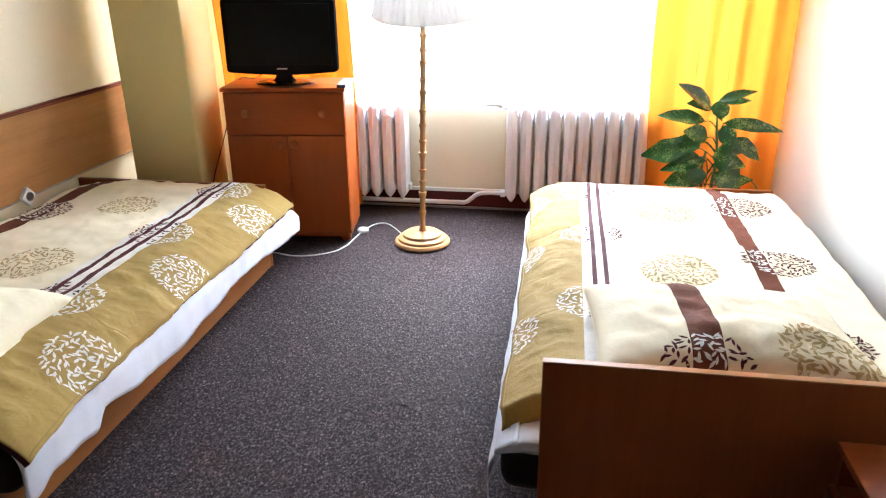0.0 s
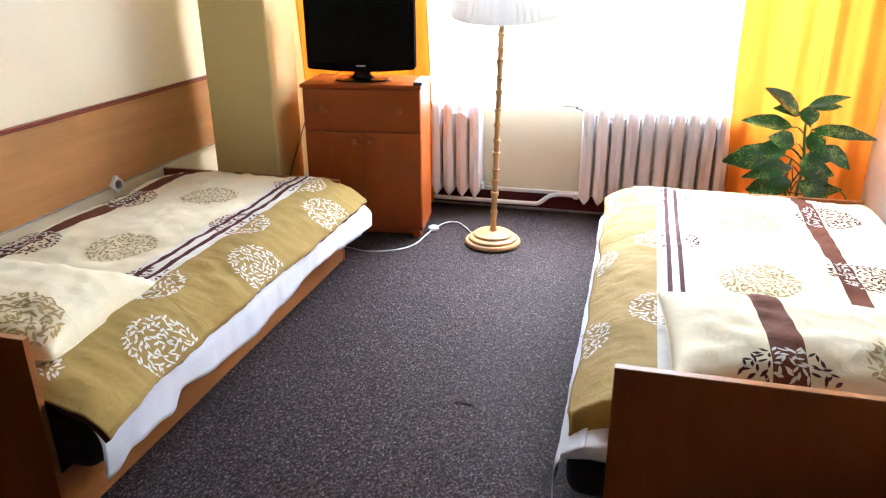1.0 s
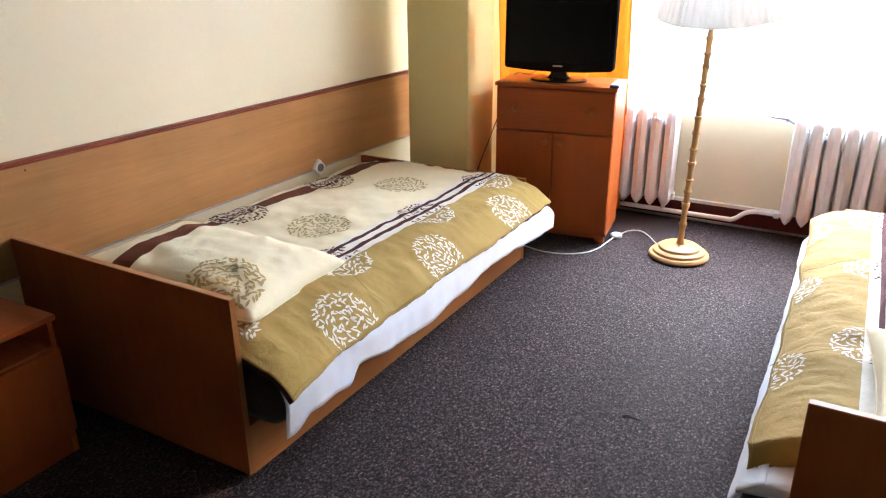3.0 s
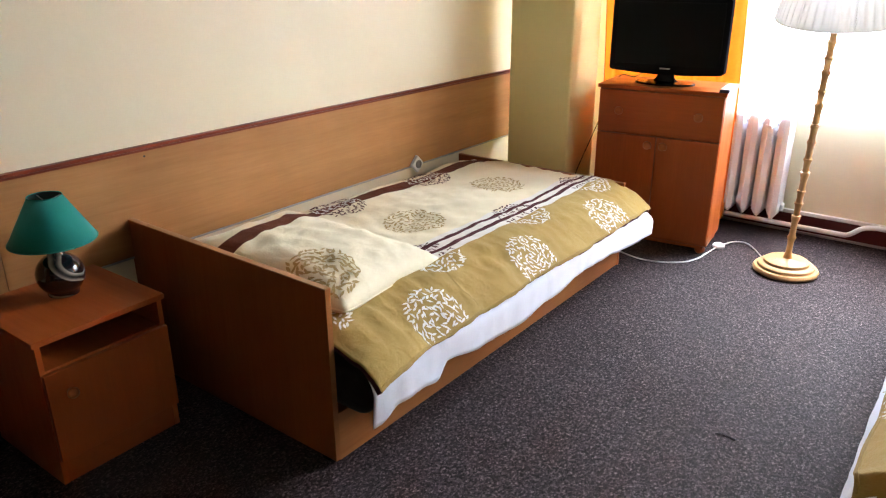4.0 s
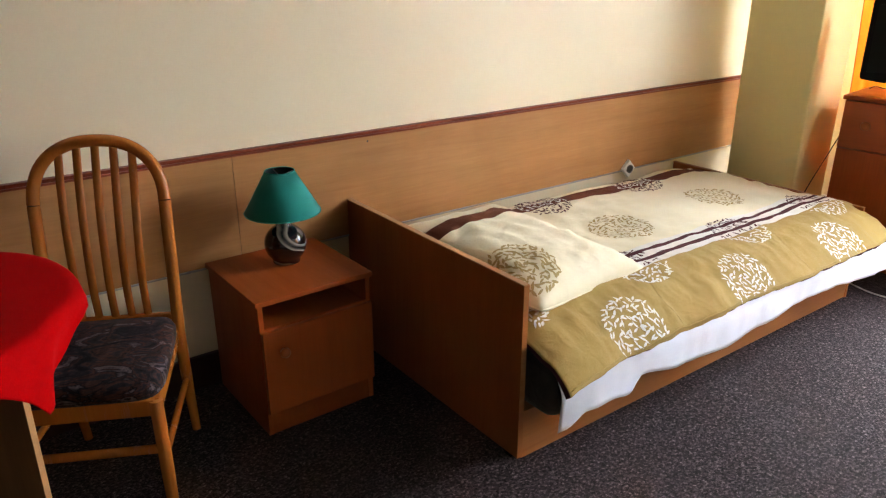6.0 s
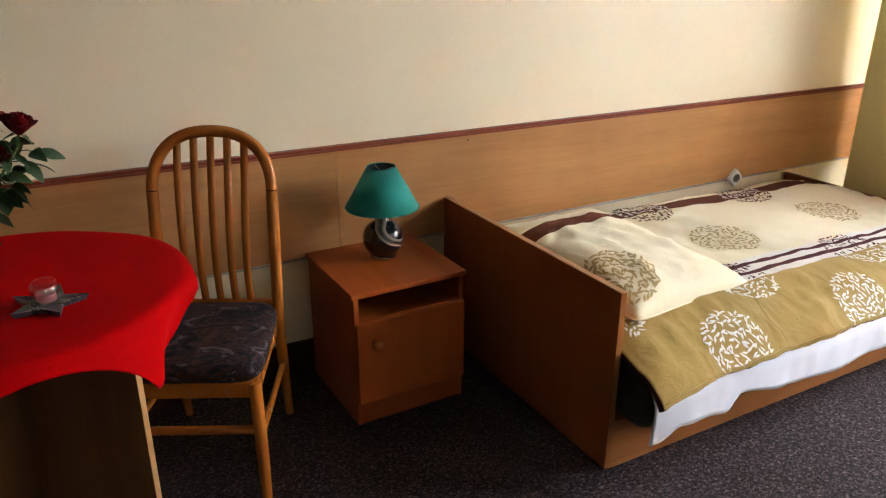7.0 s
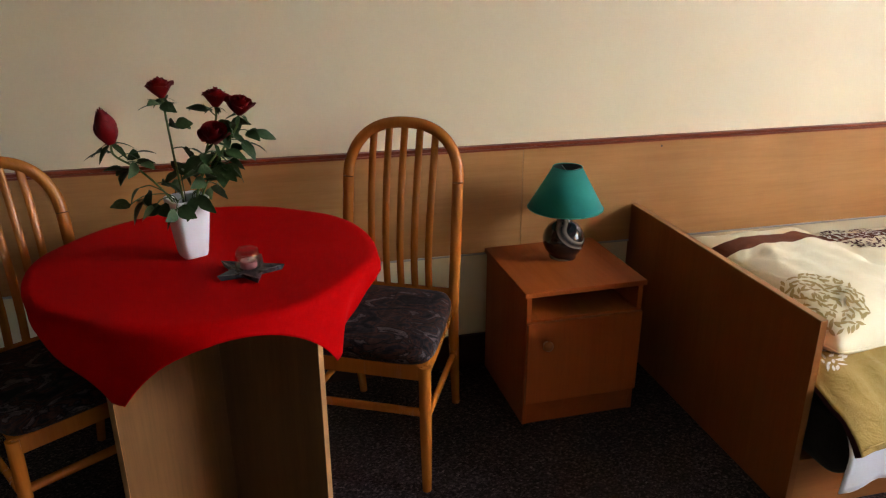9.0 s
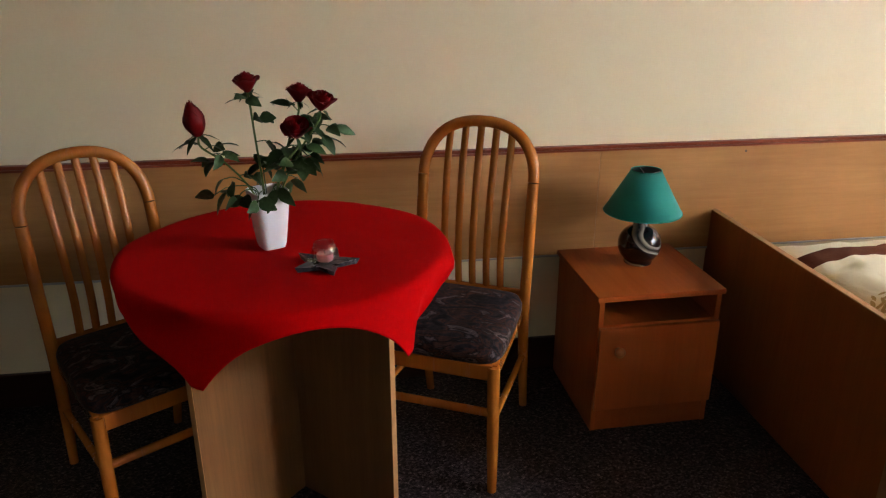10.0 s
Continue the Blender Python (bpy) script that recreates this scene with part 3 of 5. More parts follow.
make_pillow(pose(1.415 + 0.475, 0.222 + 0.40, 0.474, -1, 1, 3), 0.72, 0.54, 0.088, 23, (-0.125, -0.04),
            [(-0.09, -0.268, 0.125, PLUM, 0.9, lambda a: a < -0.13 or a > -0.03), (-0.085, -0.268, 0.125, WHITE_PRINT, 0.9, lambda a: -0.12 < a < -0.045), (0.22, -0.19, 0.13, LEAF_PRINT, 1.0, None)],
            "cream pillow with a broad brown stripe and leaf print")


# ---------------------------------------------------------------- cabinet, television and what stands round them
def knob(parent, x, y, z, r, material, way=(0, -1, 0)):
    b = lathe([(r * 0.55, 0.0), (r * 0.5, 0.008), (r * 0.8, 0.012), (r, 0.018), (r * 0.95, 0.024), (r * 0.6, 0.029), (0.0, 0.031)], 16)
    ob = part("knob", b, material, parent, smooth=True)
    ob.matrix_basis = Matrix.Translation((x, y, z)) @ Vector(way).to_track_quat("Z", "Y").to_matrix().to_4x4()
    return ob


cab = thing("cabinet", "reddish-brown laminate cabinet with one drawer and two doors", "cabinet", pose(-0.316, 2.303, 0, 0, 0, 7.5))
W, D, Hh = 0.638, 0.33, 0.848
body = part("body", box(0.004, 0.02, 0.018, D, 0.045, Hh - 0.021, 0.001), CAB_Z, cab)
part("side_panel", box(W - 0.02, W - 0.004, 0.018, D, 0.045, Hh - 0.021, 0.001), CAB_Z, cab)
part("back_panel", box(0.0205, W - 0.0205, D - 0.006, D, 0.045, Hh - 0.021), CAB_Z, cab)
part("bottom_panel", box(0.0205, W - 0.0205, 0.02, D - 0.0065, 0.045, 0.061), CAB, cab)
part("top", box(-0.004, W + 0.004, -0.012, D + 0.004, Hh - 0.02, Hh, 0.004), CAB, cab)
drawer = part("drawer_front", box(0.006, W - 0.006, 0.0, 0.017, 0.601, Hh - 0.026, 0.003), CAB, cab)
for x in (0.118, W - 0.118):
    knob(drawer, x, 0.0, 0.718, 0.022, KNOB_WOOD)
for x0, x1, kx in ((0.006, 0.319, 0.282), (0.324, W - 0.006, 0.361)):
    d = part("door", box(x0, x1, 0.0, 0.017, 0.062, 0.5955, 0.003), CAB_Z, cab)
    knob(d, kx, 0.0, 0.553, 0.022, KNOB_WOOD)
part("plinth", box(0.02, W - 0.02, 0.012, 0.028, 0.03, 0.0445), CAB, cab)
for x in (0.04, W - 0.04):
    for y in (0.04, D - 0.04):
        f = part("bun_foot", lathe([(0.018, 0.0), (0.026, 0.010), (0.028, 0.022), (0.022, 0.036), (0.02, 0.0448)], 16), CAB, cab, smooth=True)
        f.matrix_basis = pose(x, y, 0)

tv = thing("television", "black flat-screen television, switched off, on an oval stand", "television", pose(-0.036, 2.485, 0.848, 0, 0, 7))
bm = bmesh.new()
rim = [(0.291, 0.425), (-0.291, 0.425)] + [(-0.291 + 0.582 * i / 16, 0.062 - 0.014 * math.sin(math.pi * i / 16)) for i in range(17)]
front = bm.faces.new([bm.verts.new((x, -0.035, z)) for x, z in rim])
back = bmesh.ops.extrude_face_region(bm, geom=[front])
bmesh.ops.translate(bm, verts=[v for v in back["geom"] if isinstance(v, bmesh.types.BMVert)], vec=(0, 0.055, 0))
sharp = [e for e in bm.edges if e.calc_length() > 0.05 and abs(e.verts[0].co.y - e.verts[1].co.y) > 0.01 and abs(e.verts[0].co.x) > 0.28]
bmesh.ops.bevel(bm, geom=sharp, offset=0.016, segments=4, affect="EDGES", profile=0.5)
case = part("casing", bm, BLACK_MATT, tv, smooth="edges")
part("screen", box(-0.265, 0.265, -0.0375, -0.0345, 0.098, 0.402, 0.001), SCREEN, tv, "dark matt screen")
part("back_cover", box(-0.22, 0.22, 0.0195, 0.06, 0.10, 0.38, 0.015, segments=3), BLACK_GLOSS, tv)
part("maker_mark", box(-0.026, 0.026, -0.0372, -0.0352, 0.076, 0.083, 0.0005), SILVER, tv, "small silver mark on the bezel")
neck = part("stand_neck", lathe([(0.078, 0.012), (0.060, 0.018), (0.048, 0.030), (0.040, 0.048), (0.038, 0.064)], 28), BLACK_GLOSS, tv, smooth="edges")
neck.scale = (1, 0.45, 1)
bm = lathe([(0.152, 0.0), (0.155, 0.004), (0.150, 0.009), (0.09, 0.013), (0.04, 0.016), (0.0, 0.017)], 40)
foot = part("stand_foot", bm, BLACK_GLOSS, tv, smooth="edges")
foot.scale = (1, 0.62, 1)

rem = thing("remote_control", "slim pale remote control with a dark end, on the cabinet", "remote control", pose(0.297, 2.465, 0.848, 0, 0, 6))
part("casing", box(-0.024, 0.024, -0.075, 0.10, 0.0, 0.017, 0.005), WHITE_PLASTIC, rem)
part("front_end", box(-0.0235, 0.0235, -0.105, -0.0752, 0.0, 0.0165, 0.004), plain("navy_plastic", (0.01, 0.014, 0.035), (0.016, 0.02, 0.045), 6, 90, (0.3, 0.4), 0.05), rem, "dark blue end")

GREY_CORD = plain("dark_cord", (0.03, 0.02, 0.015), (0.05, 0.03, 0.025), 20, 200, (0.4, 0.5), 0.0)
cord = tube(smooth_line([(-0.06, 0.06, 0.10), (-0.18, 0.10, 0.014), (-0.275, 0.12, 0.007), (-0.305, 0.06, -0.10), (-0.36, -0.05, -0.32), (-0.415, -0.13, -0.54), (-0.43, -0.15, -0.75), (-0.43, -0.14, -0.844)]), 0.003, 6)
part("power_cord", cord, GREY_CORD, tv, "thin dark cord hanging beside the cabinet", smooth=True)
cord = tube(smooth_line([(-0.43, 2.9, 0.75), (-0.42, 2.85, 0.45), (-0.40, 2.8, 0.10), (-0.38, 2.75, 0.004)]), 0.003, 6)
tagged(part("aerial_cord", cord, GREY_CORD, smooth=True), "thin brown cord hanging behind the cabinet", "cord")

# floor lamp
LX, LY = 0.700, 2.425
lamp = thing("floor_lamp", "floor lamp with turned pale wood pole and white shade", "lamp", pose(LX, LY, 0, 0, 0, 0))
part("foot", lathe([(0.140, 0.0), (0.150, 0.006), (0.152, 0.016), (0.146, 0.026), (0.132, 0.028), (0.130, 0.040), (0.122, 0.046), (0.106, 0.048), (0.103, 0.060), (0.094, 0.066), (0.03, 0.069), (0.022, 0.075)], 56), LAMP_WOOD, lamp, smooth="edges")
prof = [(0.022, 0.0755), (0.016, 0.10)]
z, k = 0.10, 0
rng = random.Random(5)
while z < 1.27:
    step = rng.choice((0.072, 0.085, 0.098, 0.06))
    prof += [(0.0145, z + step * 0.08), (0.0142, z + step * 0.42), (0.0162, z + step * 0.70), (0.0205, z + step * 0.82), (0.0207, z + step * 0.88), (0.0155, z + step * 0.96)]
    if k % 3 == 1:
        prof += [(0.0222, z + step * 0.975), (0.0222, z + step * 0.995), (0.0150, z + step * 1.01)]
    z += step
    k += 1
pole = part("pole", lathe(prof, 20), LAMP_WOOD, lamp, smooth="edges")
pole.matrix_basis = pose(0, 0, 0, 0.6, 1.4, 0)
SHADE = fabric("white_shade_cloth", (0.86, 0.86, 0.85), (0.92, 0.92, 0.91), rough=0.8, wrinkle=3, strength=0.1, through_light=0.48)
bm = lathe([(0.288, 1.178), (0.270, 1.25), (0.235, 1.36), (0.20, 1.46), (0.186, 1.50)], 288, lambda a, z: 0.010 * math.sin(a * 48 + 0.6 * math.sin(a * 5)) + 0.003 * math.sin(a * 96))
for f in [f for f in bm.faces if len(f.verts) > 6]:
    bm.faces.remove(f)
shade = part("shade", bm, SHADE, lamp, "pleated white fabric shade", smooth=True)
shade.modifiers.new("thickness", "SOLIDIFY").thickness = 0.0015
shade.matrix_basis = pose(0.066, 0.205, 0.088, 10.0, -0.4, 0) @ Matrix.Scale(0.972, 4)
for r, z in ((0.290, 1.178), (0.188, 1.50)):
    hoop = tube([(r * math.cos(a), r * math.sin(a), z) for a in (2 * math.pi * i / 48 for i in range(49))], 0.0028, 6)
    part("hem_tape", hoop, SHADE, shade, smooth=True)
for i in range(8):
    a = 2 * math.pi * (i + 0.4) / 8
    line = [((r + 0.005) * math.cos(a), (r + 0.005) * math.sin(a), z) for r, z in ((0.289, 1.18), (0.271, 1.25), (0.236, 1.36), (0.201, 1.46), (0.187, 1.50))]
    part("rib_seam", tube(line, 0.0016, 5), SHADE, shade, smooth=True)

switch = thing("cord_switch", "round white foot switch on the lamp cord", "switch", pose(0.33, 2.55, 0))
part("casing", lathe([(0.026, 0.0), (0.032, 0.006), (0.032, 0.016), (0.024, 0.024), (0.0, 0.026)], 28), WHITE_PLASTIC, switch, smooth="edges")
CORD = plain("white_cord", (0.72, 0.71, 0.68), (0.8, 0.79, 0.76), 20, 200, (0.4, 0.5), 0.0)
cord = tube(smooth_line([(0.335, 2.575, 0.008), (0.37, 2.68, 0.004), (0.43, 2.70, 0.004), (0.49, 2.64, 0.004), (0.555, 2.545, 0.004), (0.60, 2.49, 0.01)]), 0.0035, 6)
tagged(part("lamp_cord", cord, CORD, smooth=True), "white cord between switch and lamp foot", "cord")
cord = tube(smooth_line([(0.325, 2.52, 0.008), (0.31, 2.42, 0.004), (0.30, 2.33, 0.004), (0.26, 2.235, 0.004), (0.17, 2.165, 0.004), (0.06, 2.14, 0.004), (-0.06, 2.17, 0.004), (-0.2, 2.20, 0.004)]), 0.0035, 6)
tagged(part("extension_cord", cord, CORD, smooth=True), "white cord lying along the carpet before the cabinet", "cord")


# ---------------------------------------------------------------- radiators, pipes, curtains
def make_radiator(x0, count, label):
    rad = thing("radiator", label, "radiator", pose(x0, 2.985, 0), group="radiators under the window")
    pitch = 0.0815
    ring = [(-0.026, -0.035), (-0.020, -0.060), (0.0, -0.070), (0.020, -0.060), (0.026, -0.035), (0.018, 0.0), (0.026, 0.035), (0.020, 0.060), (0.0, 0.068), (-0.020, 0.060), (-0.026, 0.035), (-0.018, 0.0)]
    b = bmesh.new()
    rings = []
    for z, kx, ky in ((0.085, 0.12, 0.45), (0.105, 0.55, 0.75), (0.13, 0.9, 0.95), (0.16, 1.0, 1.0), (0.600, 1.0, 1.0), (0.638, 0.95, 0.95), (0.662, 0.7, 0.8), (0.674, 0.3, 0.5)):
        rings.append([b.verts.new((x * kx, y * ky, z)) for x, y in ring])
    for lo, hi in zip(rings, rings[1:]):
        for i in range(12):
            j = (i + 1) % 12
            b.faces.new((lo[i], lo[j], hi[j], hi[i]))
    b.faces.new(rings[0][::-1])
    b.faces.new(rings[-1])
    first = None
    for k in range(count):
        if first is None:
            first = part("section", b, ENAMEL, rad, smooth="edges")
            ob = first
        else:
            ob = new("section", first.data)
            ob.parent = rad
        ob.matrix_basis = pose(0.03 + k * pitch, 0, 0) @ Matrix.Diagonal((1.38, 1.0, 1.0, 1.0))
    for z in (0.155, 0.622):
        part("header_tube", tube([(0.03, 0, z), (0.03 + (count - 1) * pitch, 0, z)], 0.02, 10), ENAMEL, rad, smooth=True)
    for k in (1, count - 2):
        part("bracket", box(0.03 + k * pitch + 0.028, 0.03 + k * pitch + 0.05, -0.02, 0.094, 0.55, 0.57, 0.002), ENAMEL, rad)
    return rad


make_radiator(1.112, 11, "white cast-iron column radiator beside the bed")
make_radiator(-0.365, 11, "white cast-iron column radiator behind the cabinet")
pipe = thing("heating_pipe", "white painted heating pipe along the skirting", "pipe", pose(0, 0, 0))
part("pipe_run", tube(smooth_line([(-0.9, 2.985, 0.060), (-0.2, 2.985, 0.060), (0.45, 2.985, 0.060), (0.80, 2.985, 0.060), (0.87, 2.985, 0.066), (0.93, 2.985, 0.112), (0.99, 2.985, 0.128), (1.07, 2.985, 0.128), (1.115, 2.985, 0.128)], 6), 0.0135, 12), ENAMEL, pipe, smooth=True)
part("riser", tube([(0.47, 2.985, 0.060), (0.47, 2.985, 0.155)], 0.012, 12), ENAMEL, pipe, smooth=True)
f = part("union_nut", lathe([(0.020, 0), (0.024, 0.004), (0.024, 0.026), (0.02, 0.03)], 6), ENAMEL, pipe)
f.matrix_basis = pose(1.075, 2.985, 0.128, 0, 90, 0)
f = part("union_nut", lathe([(0.022, 0), (0.027, 0.004), (0.027, 0.036), (0.02, 0.04)], 6), ENAMEL, pipe)
f.matrix_basis = pose(0.49, 2.985, 0.155, 0, 90, 0)
valve = thing("radiator_valve", "white radiator valve with a thin bare stem", "valve", pose(0.028, 2.985, 0.022))
part("valve_body", tube([(1.13, 0, 0.60), (1.085, 0, 0.62), (1.05, 0, 0.634)], [0.02, 0.016, 0.013], 10), ENAMEL, valve, smooth=True)
part("stem", tube([(1.05, 0, 0.634), (0.96, 0, 0.640), (0.93, 0, 0.646)], [0.006, 0.006, 0.004], 8), STEEL, valve, smooth=True)
f = part("stem_nut", lathe([(0.011, 0), (0.015, 0.003), (0.015, 0.018), (0.011, 0.022)], 6), STEEL, valve)
f.matrix_basis = pose(1.03, 0, 0.635, 0, 90, 0)
valve = thing("radiator_tap", "small white radiator tap at the section top", "valve", pose(0.405, 2.905, 0.596))
part("valve_body", box(-0.018, 0.018, -0.012, 0.03, 0.0, 0.02, 0.004), ENAMEL, valve)
part("spindle", box(-0.006, 0.006, -0.01, 0.004, 0.02, 0.055, 0.002), ENAMEL, valve)


def make_curtain(name, x0, x1, y, z0, z1, folds, depth, material, label, seed, dimmed=False):
    bm = bmesh.new()
    nx, nz = max(40, int((x1 - x0) * 110)), 30
    grid = []
    for i in range(nx + 1):
        q = i / nx
        row = []
        for j in range(nz + 1):
            h = j / nz
            ph = 2 * math.pi * folds * (q + 0.03 * math.sin(7 * q + seed))
            yy = y + depth * (math.sin(ph) + 0.35 * math.sin(2.1 * ph + seed)) * (0.75 + 0.25 * h) + 0.010 * noise.noise((q * 5, h * 2, seed))
            xx = x0 + (x1 - x0) * q + 0.012 * noise.noise((q * 3, h * 4, seed + 5)) * (1 - h) + (0.02 * math.sin(h * 5 + seed) if i in (0, nx) else 0.02 * math.sin(h * 5 + seed) * (1 - min(q, 1 - q) * 8 if min(q, 1 - q) < 0.125 else 0))
            row.append(bm.verts.new((min(xx, XR + 0.006), yy, z0 + (z1 - z0) * h)))
        grid.append(row)
    for i in range(nx):
        for j in range(nz):
            bm.faces.new((grid[i][j], grid[i + 1][j], grid[i + 1][j + 1], grid[i][j + 1]))
    cur = thing(name, label, "curtain", pose(0, 0, 0), group="window curtains")
    places = [[v.co.copy() for v in row] for row in grid]
    if dimmed:
        # unseen second layer, added so that less daylight passes this curtain
        back = bm.copy()
        bmesh.ops.translate(back, verts=back.verts, vec=(0.0, 0.02, 0.0))
        part("lining", back, DIMMING_CLOTH, cur, "plain cloth layer, added to dim the light", smooth=True)
    part("cloth", bm, material, cur, smooth=True)
    if material is CURTAIN:
        for row in (places[0], places[-1]):
            part("side_hem", tube([p + Vector((0, -0.002, 0)) for p in row], 0.0035, 6, flat=0.5), HEM, cur, "turned side hem", smooth=True)
    return cur, places


make_curtain("curtain", -0.60, 0.205, 2.915, 0.04, 2.47, 5, 0.018, CURTAIN, "orange cloth curtain hanging behind the television", 1.0, True)
right_curtain, cloth_places = make_curtain("curtain", 1.905, 2.625, 2.885, 0.04, 2.47, 4, 0.020, CURTAIN, "orange cloth curtain hanging behind the plant", 2.4)
make_curtain("net_curtain", 0.12, 2.02, 2.955, 0.676, 2.47, 16, 0.006, NET, "sheer white net curtain across the bright window", 4.0)
# faint brown zigzag lines on the cloth behind the plant
ZIGZAG = fabric("brown_zigzag", (0.20, 0.06, 0.012), (0.28, 0.09, 0.02), strength=0.2)
for x0, z_low, z_high in ((2.284, 0.80, 1.10), (2.118, 0.84, 1.10)):
    line = []
    for k in range(45):
        z = z_low + (z_high - z_low) * k / 44
        x = x0 + (0.012 if k % 2 else -0.006) * (0.6 + 0.4 * math.sin(k * 0.5))
        near = min((p for row in cloth_places for p in row), key=lambda p: (p.x - x) ** 2 + (p.z - z) ** 2)
        line.append((x, near.y - 0.004, z))
    part("stitching", tube(line, 0.0016, 5), ZIGZAG, right_curtain, "faint brown zigzag marking", smooth=True)
rail = thing("curtain_rail", "white curtain rail above the window", "curtain rail", pose(0, 0, 0))
part("track", box(-0.95, 2.58, 2.87, 3.06, 2.47, 2.50, 0.004), PVC, rail)
for x in (-0.9, 0.8, 2.5):
    part("bracket", box(x, x + 0.03, 3.0, 3.0797, 2.50, 2.53, 0.003), PVC, rail)


# ---------------------------------------------------------------- nightstands
def make_nightstand(m, label):
    """Front towards +x; the back lies on x = -0.40."""
    ns = thing("nightstand", label, "nightstand", m, group="nightstands by the beds")
    w, d, h = 0.396, 0.40, 0.477
    for y in (-w / 2, w / 2 - 0.016):
        part("side_panel", box(-d, 0.0, y, y + 0.016, 0.0, h - 0.018, 0.0012), CAB_Z, ns)
    part("top", box(-d - 0.002, 0.008, -w / 2 - 0.009, w / 2 + 0.009, h - 0.0175, h, 0.003), CAB, ns)
    part("back_panel", box(-d, -d + 0.005, -w / 2 + 0.0165, w / 2 - 0.0165, 0.06, h - 0.018), CAB_Z, ns)
    part("shelf", box(-d + 0.0055, -0.002, -w / 2 + 0.0165, w / 2 - 0.0165, 0.362, 0.378, 0.001), CAB, ns)
    part("bottom_panel", box(-d + 0.0055, -0.004, -w / 2 + 0.0165, w / 2 - 0.0165, 0.075, 0.09), CAB, ns)
    door = part("door", box(0.0005, 0.0165, -w / 2 + 0.002, w / 2 - 0.002, 0.085, 0.372, 0.0025), CAB_Z, ns)
    knob(door, 0.0165, -w / 2 + 0.063, 0.300, 0.017, KNOB_WOOD, (1, 0, 0))
    part("plinth", box(-0.016, -0.003, -w / 2 + 0.0165, w / 2 - 0.0165, 0.0, 0.0745), CAB, ns)
    return ns


make_nightstand(pose(-0.578, -0.356, 0, 0, 0, 1), "reddish-brown nightstand with an open shelf, beside the headboard")
make_nightstand(pose(2.066, -0.032, 0, 0, 0, 180), "reddish-brown nightstand standing close behind the headboard")

# table lamp
SHADE_GREEN = fabric("green_lamp_shade", (0.0, 0.20, 0.16), (0.005, 0.26, 0.21), rough=0.7, wrinkle=3, strength=0.08, through_light=0.15)
SHADE_LINING = plain("dark_shade_lining", (0.02, 0.05, 0.045), (0.03, 0.07, 0.06), 8, 120, (0.6, 0.7), 0.05)


def swirl_material():
    m, t, b = shader("marbled_ceramic")
    v = coords(t)
    w = node(t, "ShaderNodeTexWave", Scale=2.6, Distortion=13.0, Detail=2.5)
    w.inputs["Detail Scale"].default_value = 1.0
    w.bands_direction = "DIAGONAL"
    t.links.new(v, w.inputs["Vector"])
    t.links.new(ramp(t, w.outputs["Fac"], [(0.0, (0.008, 0.008, 0.010)), (0.72, (0.010, 0.010, 0.012)), (0.80, (0.32, 0.28, 0.22)), (0.9, (0.22, 0.19, 0.15)), (1.0, (0.02, 0.02, 0.02))]), b.inputs["Base Color"])
    b.inputs["Roughness"].default_value = 0.12
    b.inputs["Coat Weight"].default_value = 0.6
    return m


tl = thing("table_lamp", "table lamp with a green shade and black marbled base", "lamp", pose(-0.822, -0.338, 0.477) @ Matrix.Scale(0.955, 4))
ball = [(0.040, 0.0), (0.048, 0.004)] + [(0.074 * math.sin(a), 0.072 - 0.072 * math.cos(a)) for a in (0.75 + 2.0 * i / 14 for i in range(15))] + [(0.026, 0.142), (0.024, 0.160), (0.0, 0.160)]
part("base", lathe(ball, 36), swirl_material(), tl, "glossy black and cream marbled ball", smooth="edges")
part("socket", lathe([(0.014, 0.160), (0.014, 0.215), (0.010, 0.225), (0.0, 0.225)], 16), WHITE_PLASTIC, tl, smooth="edges")
part("bulb", lathe([(0.010, 0.226), (0.014, 0.24), (0.024, 0.265), (0.022, 0.285), (0.0, 0.297)], 16), plain("opal_bulb", (0.7, 0.7, 0.68), (0.78, 0.78, 0.76), 5, 50, (0.2, 0.3), 0.0), tl, smooth=True)
bm = lathe([(0.131, 0.190), (0.050, 0.335)], 48)
for f in [f for f in bm.faces if len(f.verts) > 6]:
    bm.faces.remove(f)
shade = part("shade", bm, SHADE_GREEN, tl, "teal green cone shade", smooth=True)
shade.modifiers.new("thickness", "SOLIDIFY").thickness = 0.0016
for r, z in ((0.1315, 0.190), (0.0505, 0.335)):
    part("rim", tube([(r * math.cos(a), r * math.sin(a), z) for a in (2 * math.pi * i / 40 for i in range(41))], 0.0018, 6), SHADE_GREEN, shade, smooth=True)
bm = lathe([(0.1285, 0.1915), (0.0482, 0.3345)], 48)
for f in [f for f in bm.faces if len(f.verts) > 6]:
    bm.faces.remove(f)
part("lining", bm, SHADE_LINING, shade, "dark green inner lining", smooth=True)
wire = tube([(0.050, 0, 0.328), (0.0, 0, 0.315), (-0.050, 0, 0.328)], 0.0014, 6)
tube([(0, 0.050, 0.328), (0.0, 0, 0.315), (0, -0.050, 0.328)], 0.0014, 6, wire)
tube([(0, 0, 0.315), (0, 0, 0.297)], 0.003, 6, wire)
part("shade_carrier", wire, STEEL, tl, smooth=True)

# wall socket set on its corner
so = thing("wall_socket", "white wall socket set on its corner", "socket", pose(XL + 0.0145, 1.603, 0.458) @ pose(0, 0, 0, 45, 0, 0))
part("cover_plate", box(0.0, 0.020, -0.033, 0.033, -0.033, 0.033, 0.006, segments=3), WHITE_PLASTIC, so)
